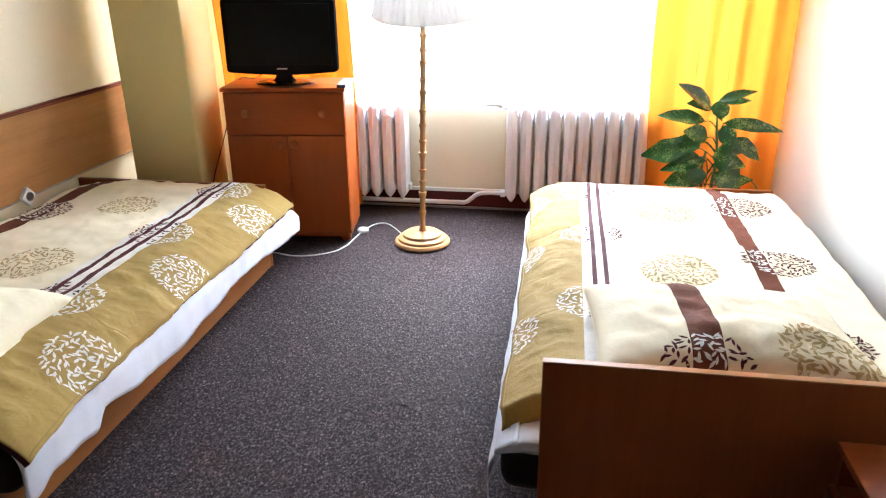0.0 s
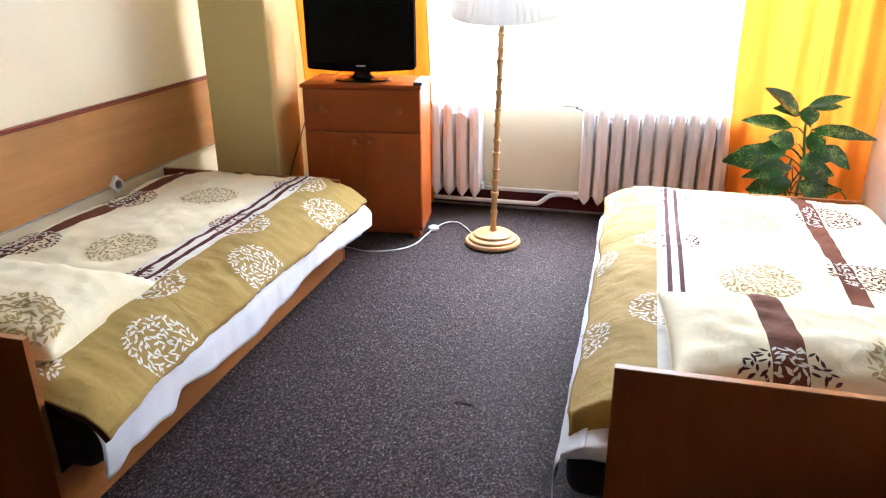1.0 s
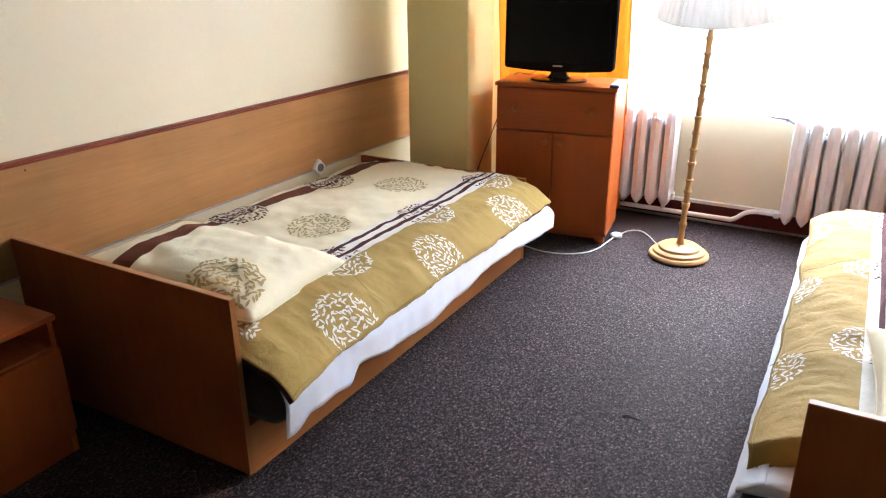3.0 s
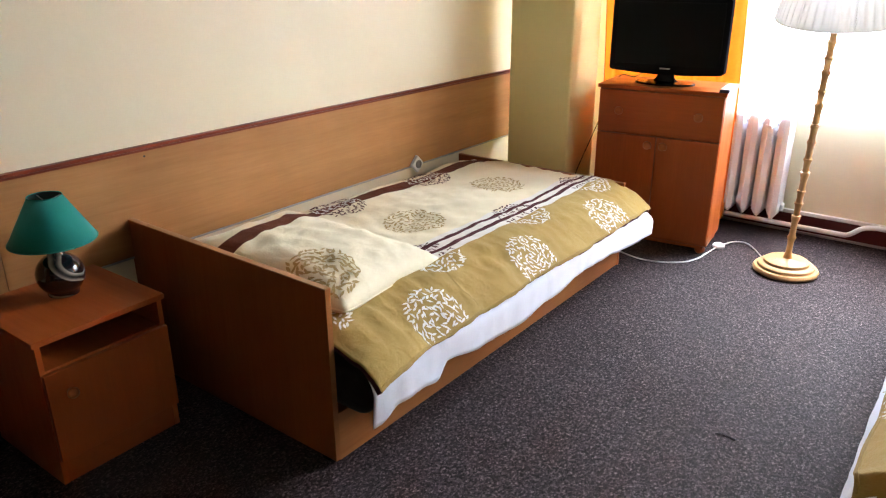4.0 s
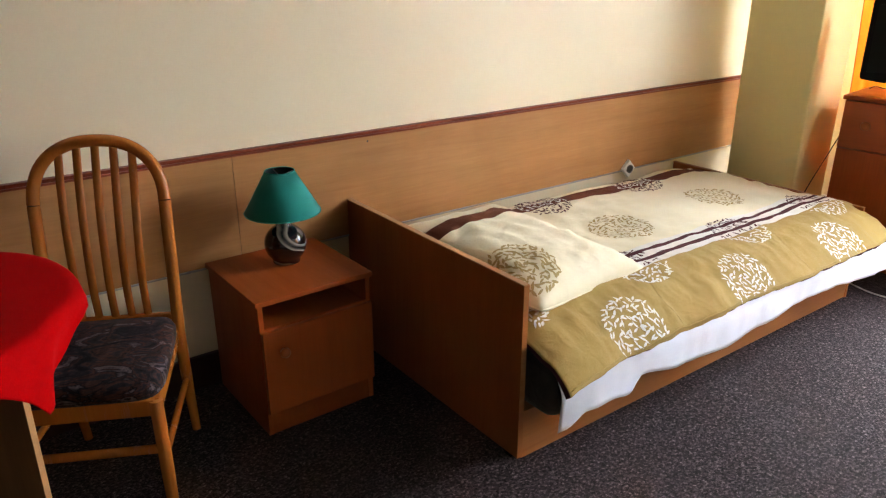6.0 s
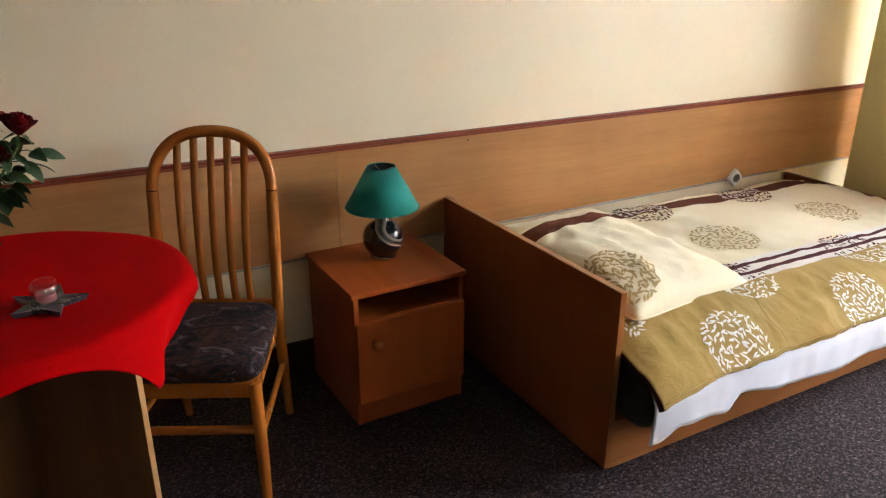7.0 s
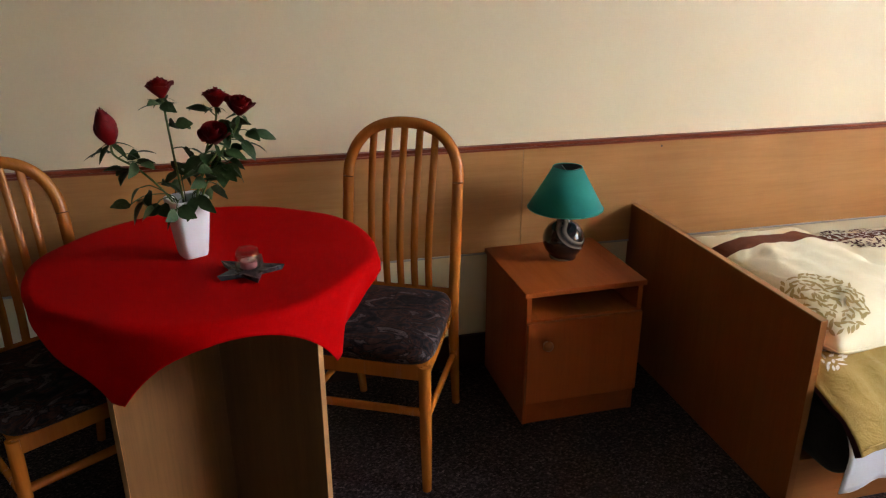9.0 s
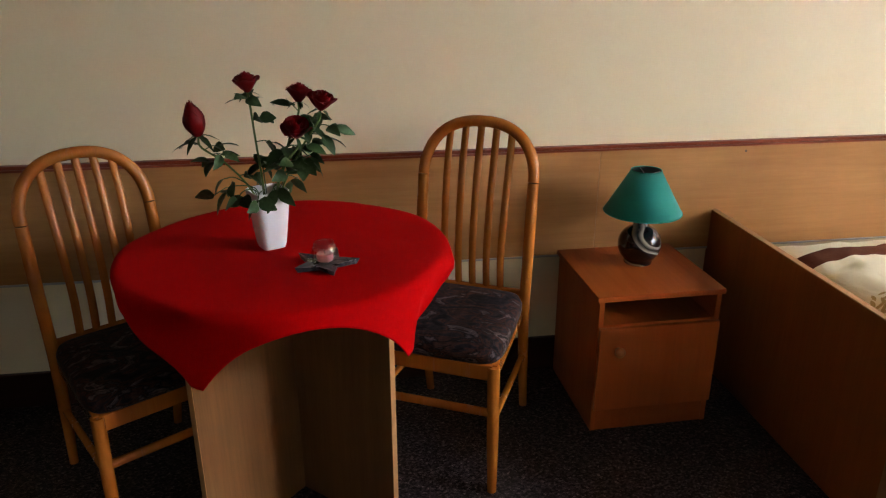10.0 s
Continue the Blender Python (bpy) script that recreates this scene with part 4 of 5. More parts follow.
f = part("socket_well", lathe([(0.0, 0.0), (0.016, 0.0), (0.018, 0.006), (0.021, 0.006), (0.021, 0.0)], 24), plain("grey_plastic", (0.22, 0.21, 0.2), (0.3, 0.29, 0.28), 8, 90, (0.4, 0.5), 0.05), so, smooth="edges")
f.matrix_basis = pose(0.0202, 0, 0, 0, 90, 0)
f = part("dowel_hole", lathe([(0.004, 0.0), (0.004, 0.001)], 10), GREY_CORD, wain)
f.matrix_basis = pose(0.0142, 0.098, 0.803, 0, 90, 0)


# ---------------------------------------------------------------- table corner
TX, TY = -0.415, -1.455
table = thing("round_table", "round table with crossed oak laminate panel legs", "table", pose(TX, TY, 0))
part("tabletop", lathe([(0.370, 0.722), (0.377, 0.726), (0.377, 0.742), (0.371, 0.746)], 56), TABLE_WOOD, table, smooth="edges")
for ang in (-42, 48):
    ln = 0.335
    p = part("leg_panel", box(-ln, ln, -0.009, 0.009, 0.0, 0.7215, 0.0015) if ang < 0 else box(0.0095, ln, -0.009, 0.009, 0.0, 0.7215, 0.0015), TABLE_WOOD, table)
    p.matrix_basis = pose(-0.03, -0.005, 0, 0, 0, ang)
    q = part("edge_band", box(ln + 0.0002, ln + 0.0015, -0.0092, 0.0092, 0.0, 0.7214), EDGE, p)
    if ang > 0:
        p = part("leg_panel", box(-ln, -0.0095, -0.009, 0.009, 0.0, 0.7215, 0.0015), TABLE_WOOD, table)
        p.matrix_basis = pose(-0.03, -0.005, 0, 0, 0, ang)

RED = fabric("red_tablecloth", (0.34, 0.0004, 0.0012), (0.41, 0.0006, 0.002), weave=1200, rough=0.85, wrinkle=9, strength=0.25, sheen=0.0, gloss=0.04)


def cloth_point(ang, q):
    """A point of a square cloth over the round top; q runs from the middle to the hem."""
    turn = ang - radians(10)
    turn += radians(8) * math.sin(2 * turn)
    rel = math.degrees(turn) % 90 - 45
    reach = min(0.428 / math.cos(radians(45 - abs(rel))), 0.580 - 0.0004 * abs(rel))
    r = q * reach
    edge = 0.384
    pleat = -math.cos(4 * turn)
    if r <= edge:
        x, z = r, 0.7505
        z += 0.0012 * noise.noise((r * 8 * math.cos(ang), r * 8 * math.sin(ang), 3.0))
    else:
        d = r - edge
        bent = math.degrees(math.atan2(math.sin(turn), math.cos(turn)))
        # the short overhang at the two sides stands out stiffly, the flank behind one corner folds in
        stiff = ease((abs(bent) - 60) / 16) * ease((124 - abs(bent)) / 16)
        inward = ease((bent - 40) / 14) * ease((112 - bent) / 20)
        d *= 1 - 0.45 * stiff
        R = 0.018 + 0.045 * stiff
        th = min(d / R, 1.42)
        rest = max(d - R * 1.42, 0)
        x = edge + R * math.sin(th) + rest * (0.15 - 0.42 * inward)
        z = 0.7505 - R * (1 - math.cos(th)) - rest * 0.985
        wave = 0.10 * rest * math.sin(ang * 7 + 1.0) + 0.07 * rest * math.sin(ang * 13 + 0.4) - 0.16 * rest * pleat
        x += wave * (1 - inward) + 0.05 * rest * math.sin(ang * 24) * inward
    return Vector((x * math.cos(ang), x * math.sin(ang), z))


bm = bmesh.new()
na, nr = 144, 46
mid = bm.verts.new((0, 0, 0.7505))
rows = [[bm.verts.new(cloth_point(2 * math.pi * i / na, ((j + 1) / nr) ** 0.62)) for i in range(na)] for j in range(nr)]
for i in range(na):
    bm.faces.new((mid, rows[0][i], rows[0][(i + 1) % na]))
for a, b in zip(rows, rows[1:]):
    for i in range(na):
        j = (i + 1) % na
        bm.faces.new((a[i], b[i], b[j], a[j]))
cloth = tagged(part("tablecloth", bm, RED, smooth=True), "plain bright red square tablecloth draped over the round table", "tablecloth")
cloth.matrix_world = pose(TX, TY, 0)
mod = cloth.modifiers.new("thickness", "SOLIDIFY")
mod.thickness, mod.offset = 0.0016, 1.0
CT = 0.7522

# vase with roses
PORCELAIN = plain("white_porcelain", (0.73, 0.74, 0.80), (0.79, 0.80, 0.86), 5, 60, (0.18, 0.28), 0.02)
VX, VY = -0.418, -1.489
vase = thing("vase", "white porcelain vase with a rounded square body", "vase", pose(VX, VY, CT, 0, 0, 27) @ Matrix.Diagonal((0.92, 0.92, 1.0, 1.0)))
bm = bmesh.new()
rings = []
for r, z in ((0.026, 0.0), (0.031, 0.002), (0.034, 0.012), (0.039, 0.05), (0.045, 0.10), (0.049, 0.144), (0.049, 0.148), (0.0465, 0.150), (0.0445, 0.146), (0.040, 0.10), (0.033, 0.02), (0.0001, 0.018)):
    ring = []
    for i in range(40):
        a = 2 * math.pi * i / 40
        k = (abs(math.cos(a)) ** 5 + abs(math.sin(a)) ** 5) ** -0.2
        ring.append(bm.verts.new((r * k * math.cos(a), r * k * math.sin(a), z)))
    rings.append(ring)
for lo, hi in zip(rings, rings[1:]):
    for i in range(40):
        j = (i + 1) % 40
        bm.faces.new((lo[i], lo[j], hi[j], hi[i]))
bm.faces.new(rings[0][::-1])
vb = part("vase_body", bm, PORCELAIN, vase, smooth="edges")


def leaf_material(name, dark, light, vein, rough, gloss=0.25, fleck=120.0):
    m, t, b = shader(name)
    v = coords(t)
    big, small = noise_tex(t, v, 14.0, 3), noise_tex(t, v, fleck, 3)
    t.links.new(ramp(t, blend(t, "MIX", 0.5, big, small), [(0.3, dark), (0.54, light), (0.62, vein)]), b.inputs["Base Color"])
    b.inputs["Roughness"].default_value = rough
    b.inputs["Specular IOR Level"].default_value = gloss
    bump(t, b, big, 0.5, 0.004)
    return m


ROSE_LEAF = leaf_material("rose_leaf", (0.014, 0.036, 0.010), (0.032, 0.068, 0.022), (0.06, 0.10, 0.045), 0.5)
STEM = leaf_material("rose_stem", (0.05, 0.09, 0.025), (0.09, 0.14, 0.04), (0.12, 0.15, 0.06), 0.5)
PETAL = plain("dark_red_petal", (0.11, 0.0008, 0.002), (0.21, 0.0012, 0.004), 20, 200, (0.45, 0.65), 0.15)
PETAL.node_tree.nodes["Principled BSDF"].inputs["Specular IOR Level"].default_value = 0.2


def blade(bm, origin, way, length, width, curl=0.3, fold=0.25, n=6, up=Vector((0, 0, 1)), twist=0.0):
    """A curved leaf with a midrib fold."""
    way = Vector(way).normalized()
    side = way.cross(up)
    side = (side if side.length > 1e-3 else Vector((1, 0, 0))).normalized()
    nrm = side.cross(way).normalized()
    if twist:
        side, nrm = side * math.cos(twist) + nrm * math.sin(twist), nrm * math.cos(twist) - side * math.sin(twist)
    rows = []
    for i in range(n + 1):
        q = i / n
        w = width * math.sin(math.pi * clamp(q ** 0.8, 0.02, 0.985)) ** 0.8 * (1 + 0.05 * math.sin(q * 17 + length * 90))
        c = Vector(origin) + way * (length * q) - nrm * (curl * length * q * q)
        rows.append([bm.verts.new(c + side * (e * w / 2) + nrm * (abs(e) * fold * w / 2)) for e in (-1, -0.5, 0, 0.5, 1)])
    for a, b in zip(rows, rows[1:]):
        for k in range(4):
            bm.faces.new((a[k], a[k + 1], b[k + 1], b[k]))


def petal(size, q, ang, openness, rng):
    """One cupped petal of a rose; q runs from the heart (0) to the outside (1)."""
    bm = bmesh.new()
    rad = size * (0.10 + 0.82 * q * (0.35 + 0.65 * openness))
    high = size * (1.55 - 0.35 * q)
    lean = 0.05 + 0.34 * q * openness
    grid = []
    for i in range(6):
        h = i / 5
        row = []
        for j in range(6):
            e = -1 + 2 * j / 5
            spread = (1.25 - 0.35 * q) * (0.45 + 0.55 * math.sin(math.pi * (0.12 + 0.68 * h)))
            r = rad * (0.30 + 0.75 * math.sin(math.pi * 0.5 * min(1.0, h * 1.15))) * (1 + 0.10 * e) + lean * size * h ** 3
            if openness < 0.4:
                r *= 1.30 - 0.85 * h ** 1.4
            a2 = ang + e * spread
            z = high * h * (1 - (0.06 + 0.10 * h) * e * e) - (0.20 * size * q * openness if i == 5 else 0) + rng.uniform(-0.02, 0.02) * size
            row.append(bm.verts.new((r * math.cos(a2), r * math.sin(a2), z)))
        grid.append(row)
    for i in range(5):
        for j in range(5):
            bm.faces.new((grid[i][j], grid[i][j + 1], grid[i + 1][j + 1], grid[i + 1][j]))
    return bm


roses = [((0.0, -0.150, 0.308), 0.056, (0.1, -0.12, 0.95), 0.26), ((-0.005, -0.026, 0.396), 0.031, (0.05, -0.08, 1), 0.75), ((-0.03, 0.089, 0.366), 0.030, (-0.1, 0.08, 1), 0.75), ((0.01, 0.143, 0.352), 0.032, (0.20, 0.22, 0.9), 0.72), ((0.05, 0.082, 0.296), 0.033, (0.45, 0.0, 0.85), 0.80)]
for k, (tip, size, way, openness) in enumerate(roses):
    rng = random.Random(40 + k)
    r = thing("rose", ["half-closed dark red rose leaning out of the vase", "dark red rose standing highest in the vase", "dark red rose among the others in the vase", "open dark red rose leaning outwards", "open dark red rose facing forwards"][k], "flower", pose(VX, VY, CT), group="roses in the vase")
    tip, way = Vector(tip), Vector(way).normalized()
    base = Vector((rng.uniform(-0.012, 0.012), rng.uniform(-0.012, 0.012), 0.03))
    lip = Vector((0.03 * (tip.x / 0.1 if abs(tip.x) < 0.1 else 1) * 0.4, clamp(tip.y * 0.28, -0.035, 0.035), 0.145))
    neck = tip - way * size * 0.4
    line = smooth_line([base, lip, lip.lerp(neck, 0.5) + Vector((0.006, 0, 0.004)), neck - way * 0.03, neck], 6)
    part("stem", tube(line, 0.0026, 6), STEM, r, smooth=True)
    turn = Matrix.Translation(neck) @ way.to_track_quat("Z", "Y").to_matrix().to_4x4()
    for i in range(20):
        o = part("petal", petal(size, i / 19, i * 2.4 + rng.uniform(-0.2, 0.2), openness, rng), PETAL, r, smooth=True)
        o.matrix_basis = turn.copy()
    bm = bmesh.new()
    for i in range(5):
        a = 2 * math.pi * i / 5
        blade(bm, (0.004 * math.cos(a), 0.004 * math.sin(a), 0.0), (math.cos(a), math.sin(a), -0.25), size * 0.95, size * 0.28, 0.35, 0.2, 4)
    sep = part("sepals", bm, ROSE_LEAF, r, smooth=True)
    sep.matrix_basis = turn.copy()
    # leaves in threes along the stem
    for i, f in enumerate((0.40, 0.52, 0.63, 0.73, 0.83)):
        p = Vector(line[int(f * (len(line) - 1))])
        if p.z < 0.15:
            continue
        a = rng.uniform(0, 6.28)
        out = Vector((0.45 * math.cos(a), math.sin(a), rng.uniform(-0.35, 0.35))).normalized()
        tipo = p + out * rng.uniform(0.03, 0.05)
        bm = tube([p, p.lerp(tipo, 0.5) + Vector((0, 0, 0.004)), tipo], 0.0013, 5)
        for e in (0, -0.9, 0.9):
            wv = (Matrix.Rotation(e, 3, "Z") @ out)
            blade(bm, tipo if e == 0 else p.lerp(tipo, 0.65), wv + Vector((0, 0, rng.uniform(-0.5, 0.15))), rng.uniform(0.036, 0.054), rng.uniform(0.024, 0.034), 0.35, 0.2, 6, twist=rng.uniform(-1.1, 1.1))
        part("leaf", bm, ROSE_LEAF, r, smooth=True)
# low foliage round the rim
rng = random.Random(8)
green = thing("rose_foliage", "dark green rose leaves drooping over the vase rim", "foliage", pose(VX, VY, CT))
for i in range(10):
    a = 2 * math.pi * i / 10 + rng.uniform(-0.2, 0.2)
    p = Vector((0.03 * math.cos(a), 0.03 * math.sin(a), 0.149))
    reach = rng.uniform(0.03, 0.115)
    tip = p + Vector((reach * math.cos(a) * 0.6, reach * math.sin(a), rng.uniform(-0.02, 0.10)))
    bm = tube(smooth_line([p - Vector((0.3 * p.x, 0.3 * p.y, 0.06)), p, p.lerp(tip, 0.6) + Vector((0, 0, 0.015)), tip], 4), 0.0014, 5)
    for e in (0.0, -1.0, 1.0):
        w = Vector((math.cos(a + e), math.sin(a + e), rng.uniform(-0.9, 0.25)))
        blade(bm, tip if e == 0 else p.lerp(tip, 0.7), w, rng.uniform(0.04, 0.058), rng.uniform(0.027, 0.036), 0.4, 0.15, 6, twist=rng.uniform(-1.2, 1.2))
    part("leaf", bm, ROSE_LEAF, green, smooth=True)

# candle on its star dish
CLEAR, ct, cb = shader("thin_clear_glass")
thin = ct.nodes.new("ShaderNodeBsdfTransparent")
thin.inputs["Color"].default_value = (0.93, 0.94, 0.94, 1)
shine = node(ct, "ShaderNodeBsdfGlossy", Roughness=0.03)
cmix = ct.nodes.new("ShaderNodeMixShader")
cmix.inputs[0].default_value = 0.10
ct.links.new(thin.outputs[0], cmix.inputs[1])
ct.links.new(shine.outputs[0], cmix.inputs[2])
ct.links.new(cmix.outputs[0], ct.nodes["Material Output"].inputs["Surface"])
SX, SY = -0.276, -1.357
DARKGLAZE = plain("dark_glazed_clay", (0.018, 0.020, 0.026), (0.05, 0.052, 0.06), 30, 150, (0.2, 0.4), 0.2)
holder = thing("candle_holder", "glass tealight holder on a dark star-shaped dish", "candle holder", pose(SX, SY, CT, 0, 0, 15))
bm = bmesh.new()
low, high, inner = [], [], []
for i in range(10):
    a, r = 2 * math.pi * i / 10, (0.082 if i % 2 == 0 else 0.040)
    low.append(bm.verts.new((r * 0.9 * math.cos(a), r * 0.9 * math.sin(a), 0.0)))
    high.append(bm.verts.new((r * math.cos(a), r * math.sin(a), 0.014 if i % 2 == 0 else 0.010)))
    inner.append(bm.verts.new((r * 0.62 * math.cos(a), r * 0.62 * math.sin(a), 0.007)))
for i in range(10):
    j = (i + 1) % 10
    bm.faces.new((low[i], low[j], high[j], high[i]))
    bm.faces.new((high[i], high[j], inner[j], inner[i]))
bm.faces.new(low[::-1])
bm.faces.new(inner)
part("star_dish", bm, DARKGLAZE, holder)
bm = lathe([(0.022, 0.0072), (0.028, 0.012), (0.032, 0.030), (0.028, 0.048), (0.023, 0.058), (0.0215, 0.058), (0.026, 0.047), (0.0295, 0.030), (0.026, 0.014), (0.0, 0.012)], 28)
gl = part("glass_cup", bm, CLEAR, holder, "clear glass cup", smooth=True)
gl.visible_shadow = False
part("candle", lathe([(0.018, 0.0125), (0.0195, 0.016), (0.0195, 0.027), (0.018, 0.029), (0.0, 0.028)], 24), plain("pink_wax", (0.42, 0.13, 0.14), (0.52, 0.2, 0.2), 12, 80, (0.4, 0.5), 0.05), holder, "pink wax tealight", smooth="edges")
part("wick", tube([(0, 0, 0.028), (0.001, 0, 0.036)], 0.0012, 5), GREY_CORD, holder)


# ---------------------------------------------------------------- chairs
def seat_material():
    m, t, b = shader("patterned_seat_cloth")
    v = coords(t, (1, 0.45, 1), shift=False)
    n1 = noise_tex(t, v, 16.0, 4, 0.6, 1.6)
    n2 = noise_tex(t, coords(t, (0.5, 1.4, 1), shift=False), 30.0, 3, 0.6, 0.8)
    c1 = ramp(t, n1, [(0.36, (0.004, 0.003, 0.005)), (0.45, (0.020, 0.016, 0.020)), (0.50, (0.060, 0.024, 0.017)), (0.55, (0.006, 0.005, 0.007)), (0.63, (0.13, 0.10, 0.105)), (0.68, (0.014, 0.012, 0.014))])
    c2 = ramp(t, n2, [(0.4, (0.6, 0.6, 0.6)), (0.65, (1.15, 1.1, 1.1))])
    t.links.new(blend(t, "MULTIPLY", 1.0, c1, c2), b.inputs["Base Color"])
    b.inputs["Roughness"].default_value = 0.8
    b.inputs["Specular IOR Level"].default_value = 0.15
    bump(t, b, noise_tex(t, v, 500.0, 2), 0.4, 0.001)
    return m


SEAT = seat_material()


def make_chair(m, label):
    """Faces +x; its feet stand round the origin."""
    ch = thing("dining_chair", label, "chair", m, group="chairs at the table")
    # trapezoid seat cushion
    bm = bmesh.new()
    rings = []
    outline = []
    n = 44
    for i in range(n):
        a = 2 * math.pi * i / n
        c, s2 = math.cos(a), math.sin(a)
        ex = 0.30
        x = math.copysign(abs(c) ** ex, c) * 0.205
        y = math.copysign(abs(s2) ** ex, s2) * (0.190 + 0.06 * x)
        outline.append((x, y))
    for k, z in ((0.96, 0.408), (1.0, 0.418), (1.005, 0.436), (0.97, 0.452), (0.88, 0.461), (0.6, 0.468), (0.3, 0.470)):
        rings.append([bm.verts.new((x * k, y * k, z)) for x, y in outline])
    for lo, hi in zip(rings, rings[1:]):
        for i in range(n):
            j = (i + 1) % n
            bm.faces.new((lo[i], lo[j], hi[j], hi[i]))
    bm.faces.new(rings[0][::-1])
    bm.faces.new(rings[-1])
    part("seat", bm, SEAT, ch, "seat in dark mottled grey and brown cloth", smooth=True)
    # seat frame
    for name, pts in (("apron", [(0.188, -0.177, 0.385), (0.188, 0.177, 0.385)]), ("apron", [(-0.19, -0.16, 0.385), (-0.19, 0.16, 0.385)]), ("apron", [(-0.19, 0.163, 0.385), (0.188, 0.180, 0.385)]), ("apron", [(-0.19, -0.163, 0.385), (0.188, -0.180, 0.385)])):
        a, b = Vector(pts[0]), Vector(pts[1])
        d = b - a
        o = part(name, box(-0.009, 0.009, 0, d.length, -0.0235, 0.0225, 0.003), CHAIR_WOOD, ch)
        o.matrix_basis = Matrix.Translation(a) @ pose(0, 0, 0, 0, 0, math.degrees(math.atan2(d.y, d.x)) - 90)
    for s2 in (-1, 1):
        part("front_leg", tube([(0.192, s2 * 0.184, 0.0), (0.190, s2 * 0.182, 0.2), (0.188, s2 * 0.180, 0.404)], [0.0135, 0.0175, 0.0175], 14), CHAIR_WOOD, ch, smooth="edges")
        part("back_leg", tube(smooth_line([(-0.275, s2 * 0.168, 0.0), (-0.235, s2 * 0.170, 0.2), (-0.212, s2 * 0.172, 0.40), (-0.222, s2 * 0.176, 0.60), (-0.250, s2 * 0.176, 0.795)], 5), [0.0135 + 0.004 * min(i / 6, 1) for i in range(21)], 14), CHAIR_WOOD, ch, smooth="edges")
        part("side_stretcher", tube([(-0.232, s2 * 0.169, 0.215), (0.190, s2 * 0.182, 0.235)], 0.0105, 10), CHAIR_WOOD, ch, smooth="edges")
    part("front_stretcher", tube([(0.19, -0.182, 0.258), (0.19, 0.182, 0.258)], 0.0125, 10), CHAIR_WOOD, ch, smooth="edges")
    hoop = []
    for i in range(33):
        a = math.pi * i / 32
        y = 0.176 * math.copysign(abs(math.cos(a)) ** 0.85, math.cos(a))
        h = math.sin(a) ** 0.9
        hoop.append((-0.250 - 0.045 * h, y, 0.7965 + 0.168 * h))
    part("hoop", tube(hoop, 0.0175, 14), CHAIR_WOOD, ch, "steam-bent beech hoop", smooth="edges")
    part("lower_rail", tube([(-0.212, -0.165, 0.445), (-0.212, 0.165, 0.445)], 0.013, 10), CHAIR_WOOD, ch, smooth="edges")
    for k in range(5):
        q = k - 2
        yt, yb = q * 0.049, q * 0.046
        zt = 0.7965 + 0.168 * max(0.0, 1 - (abs(yt) / 0.176) ** 2.35) ** 0.5 - 0.008
        xt = -0.250 - 0.045 * ((zt - 0.7965) / 0.168)
        line = smooth_line([(-0.212, yb, 0.445), (-0.205, yb, 0.56), (-0.222, (yt + yb) / 2, 0.70), (-0.256, yt, 0.84), (xt, yt, zt)], 5)
        part("spindle", tube(line, 0.0115, 10, flat=0.55), CHAIR_WOOD, ch, smooth="edges")
    return ch


chair = make_chair(pose(-0.590, -1.005, 0, 0, 0, -27), "beech hoop-back dining chair with a dark mottled cloth seat")
copy_thing(chair, pose(-0.515, -1.878, 0, 0, 0, 33) @ Matrix.Scale(0.965, 4))

# ---------------------------------------------------------------- plant behind the bed
PLANT_LEAF = leaf_material("variegated_leaf", (0.005, 0.032, 0.009), (0.020, 0.090, 0.018), (0.24, 0.36, 0.09), 0.25, 0.6, 150.0)
PX, PY = 2.205, 2.56
plant = thing("potted_plant", "leafy green houseplant with pale-flecked leaves in a pot", "plant", pose(PX, PY, 0))
TERRA = plain("brown_pot", (0.16, 0.07, 0.035), (0.24, 0.11, 0.06), 10, 90, (0.5, 0.7), 0.2)
part("pot", lathe([(0.085, 0.0), (0.09, 0.004), (0.115, 0.17), (0.122, 0.172), (0.124, 0.20), (0.115, 0.20), (0.108, 0.175), (0.0, 0.17)], 36), TERRA, plant, smooth="edges")
part("soil", lathe([(0.107, 0.174), (0.05, 0.182), (0.0, 0.18)], 24), plain("dark_soil", (0.02, 0.013, 0.009), (0.05, 0.035, 0.025), 60, 200, (0.8, 0.95), 0.8), plant)
part("stalk", tube(smooth_line([(-0.01, 0, 0.17), (0.0, 0.01, 0.35), (0.005, -0.01, 0.5), (-0.015, -0.02, 0.66), (-0.022, -0.03, 0.79)], 5), [0.011 - 0.0003 * i for i in range(21)], 10), STEM, plant, smooth=True)
part("stalk", tube(smooth_line([(-0.04, 0.02, 0.17), (-0.05, 0.01, 0.32), (-0.06, 0.0, 0.44), (-0.05, 0, 0.53)], 5), [0.010 - 0.0003 * i for i in range(16)], 10), STEM, plant, smooth=True)
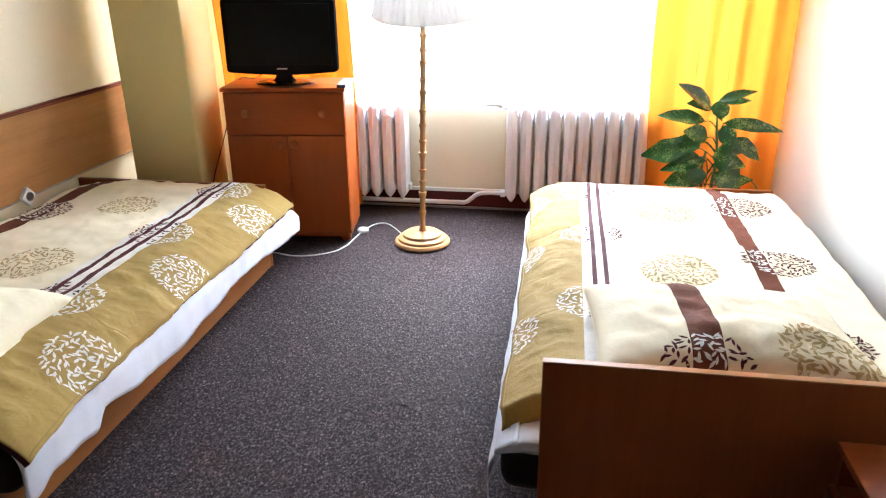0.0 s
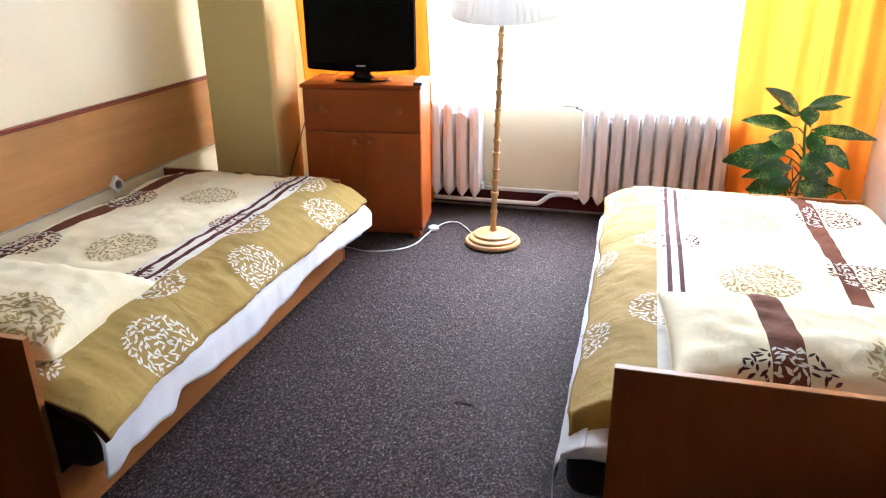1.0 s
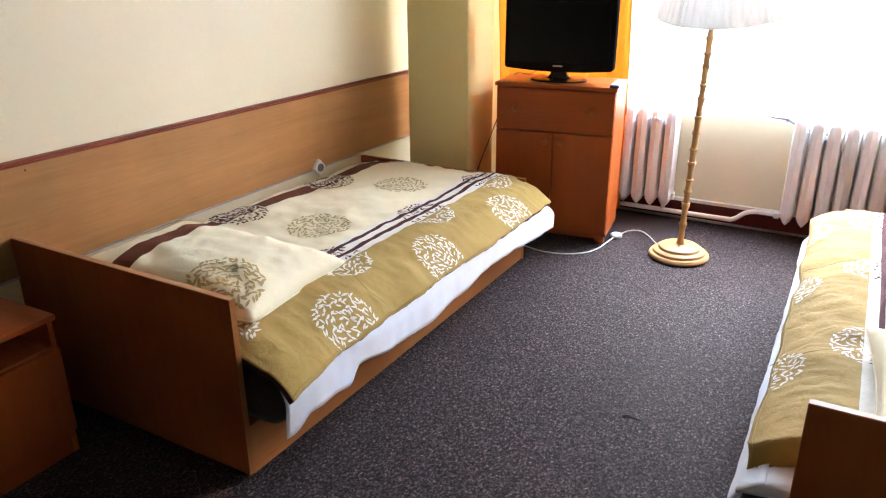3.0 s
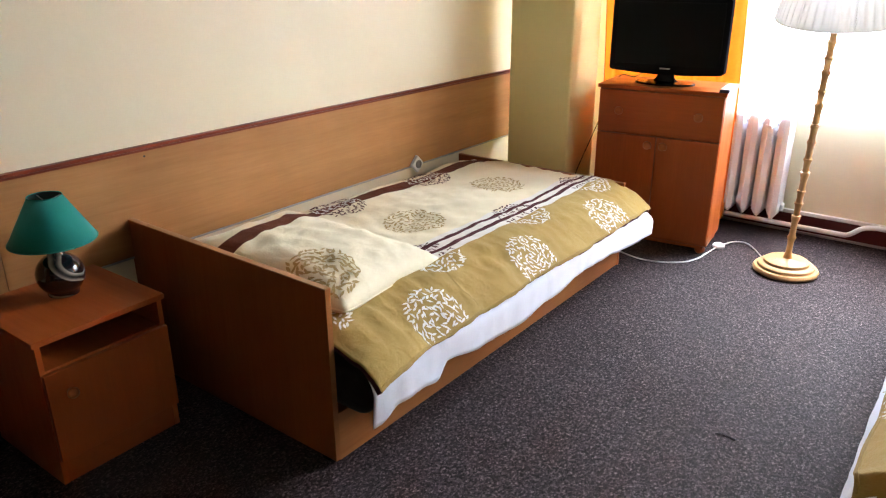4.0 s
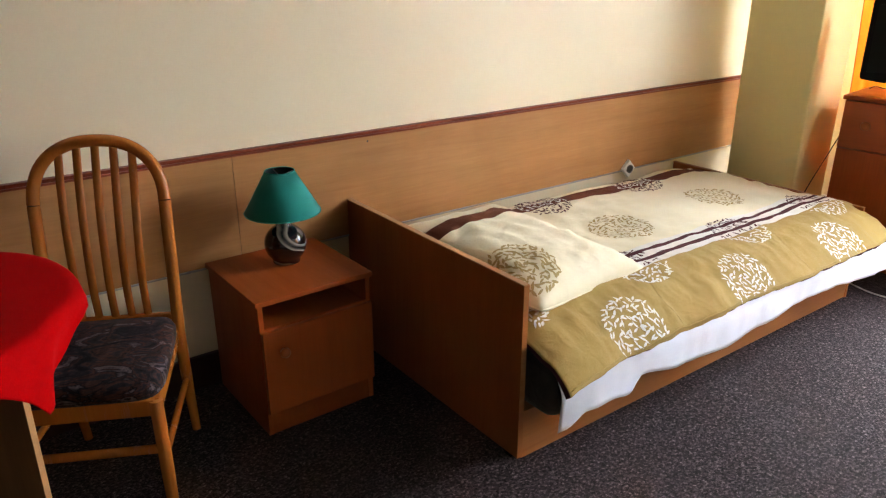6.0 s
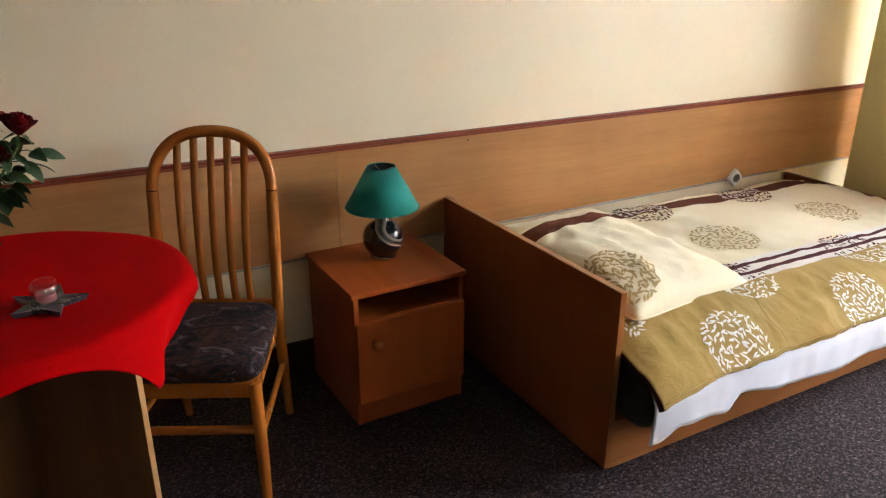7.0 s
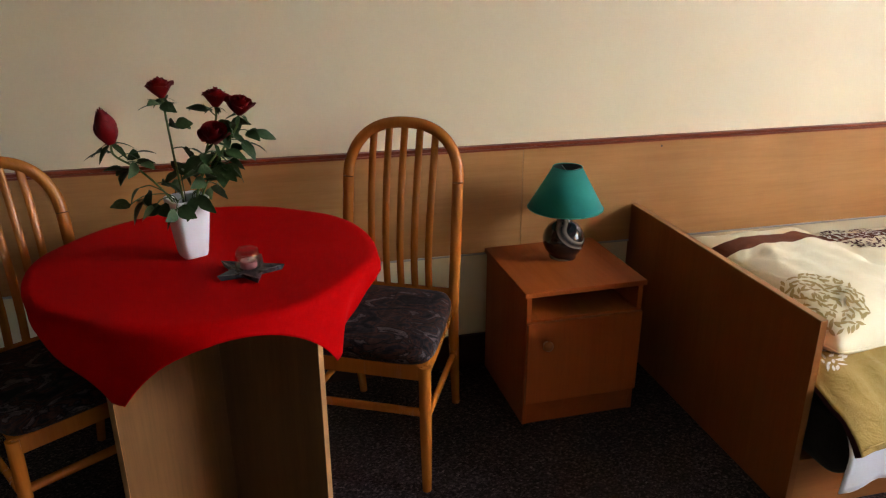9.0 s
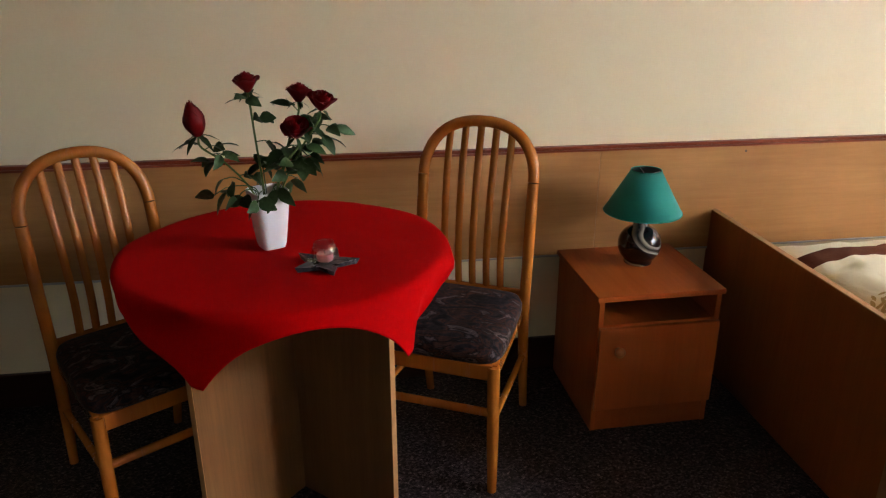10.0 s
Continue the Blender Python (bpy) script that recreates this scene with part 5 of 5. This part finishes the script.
leaves = [  # base and tip of each blade across and above the pot, and its width
    (-0.064, 0.755, -0.198, 0.862, 0.105), (-0.055, 0.755, -0.165, 0.775, 0.07), (-0.03, 0.800, 0.112, 0.838, 0.055), (0.00, 0.785, 0.115, 0.779, 0.04),
    (-0.020, 0.797, -0.016, 0.700, 0.09), (0.007, 0.690, 0.252, 0.666, 0.075), (-0.080, 0.690, -0.290, 0.712, 0.09), (0.060, 0.610, 0.196, 0.500, 0.09),
    (0.002, 0.674, 0.050, 0.555, 0.085), (-0.125, 0.550, -0.355, 0.506, 0.13), (-0.065, 0.616, -0.170, 0.627, 0.105), (-0.057, 0.494, -0.265, 0.436, 0.075),
    (0.027, 0.576, 0.010, 0.440, 0.09), (-0.049, 0.429, -0.240, 0.377, 0.12), (0.038, 0.490, 0.118, 0.400, 0.08), (-0.009, 0.430, 0.120, 0.330, 0.105)]
rng = random.Random(21)
for k in range(11):
    a = rng.uniform(-3.3, 0.1)
    bx, bz, ln = -0.03 + 0.06 * math.cos(a), rng.uniform(0.30, 0.60), rng.uniform(0.10, 0.16)
    leaves.append((bx, bz, bx + ln * math.cos(a), bz + ln * rng.uniform(-0.6, 0.3), rng.uniform(0.07, 0.10)))
for k, (bx, bz, tx, tz, wd) in enumerate(leaves):
    deep = -0.06 + (0.035 if k > 15 else 0.0) + 0.02 * math.sin(k * 2.3)
    base, tip = Vector((bx, deep, bz)), Vector((tx, deep - 0.05 - 0.03 * math.sin(k * 1.7), tz + 0.03))
    root = Vector((0.01 if bz > 0.5 else -0.03, 0.0, max(0.22, bz - 0.07)))
    bm = tube(smooth_line([root, root.lerp(base, 0.6) + Vector((0, 0, 0.02)), base], 4), 0.0032, 6)
    way = tip - base
    steep = abs(way.z) > 2.2 * abs(way.x)
    blade(bm, base, way, way.length * 1.04, wd, 0.20, -0.22 if steep else 0.24, 10, twist=0.0 if steep else math.copysign(rng.uniform(0.75, 1.05), -way.x))
    part("leaf", bm, PLANT_LEAF, plant, smooth=True)
part("twig", tube(smooth_line([(0.08, -0.06, 0.36), (0.14, -0.08, 0.405), (0.18, -0.09, 0.395), (0.205, -0.09, 0.36)], 4), [0.004] * 13, 6), STEM, plant, smooth=True)

# thin dark bar laid on the carpet in place of a small dark crease
CREASE_MARK = plain("dark_crease_mark", (0.006, 0.005, 0.005), (0.012, 0.010, 0.010), 30, 200, (0.8, 0.9), 0.0)
loose = tube(smooth_line([(0.875, 0.862, 0.003), (0.895, 0.874, 0.005), (0.92, 0.870, 0.003), (0.945, 0.866, 0.004)], 5), 0.0022, 5)
tagged(part("loose_thread", loose, CREASE_MARK, smooth=True), "short dark crease mark laid on the carpet", "thread")
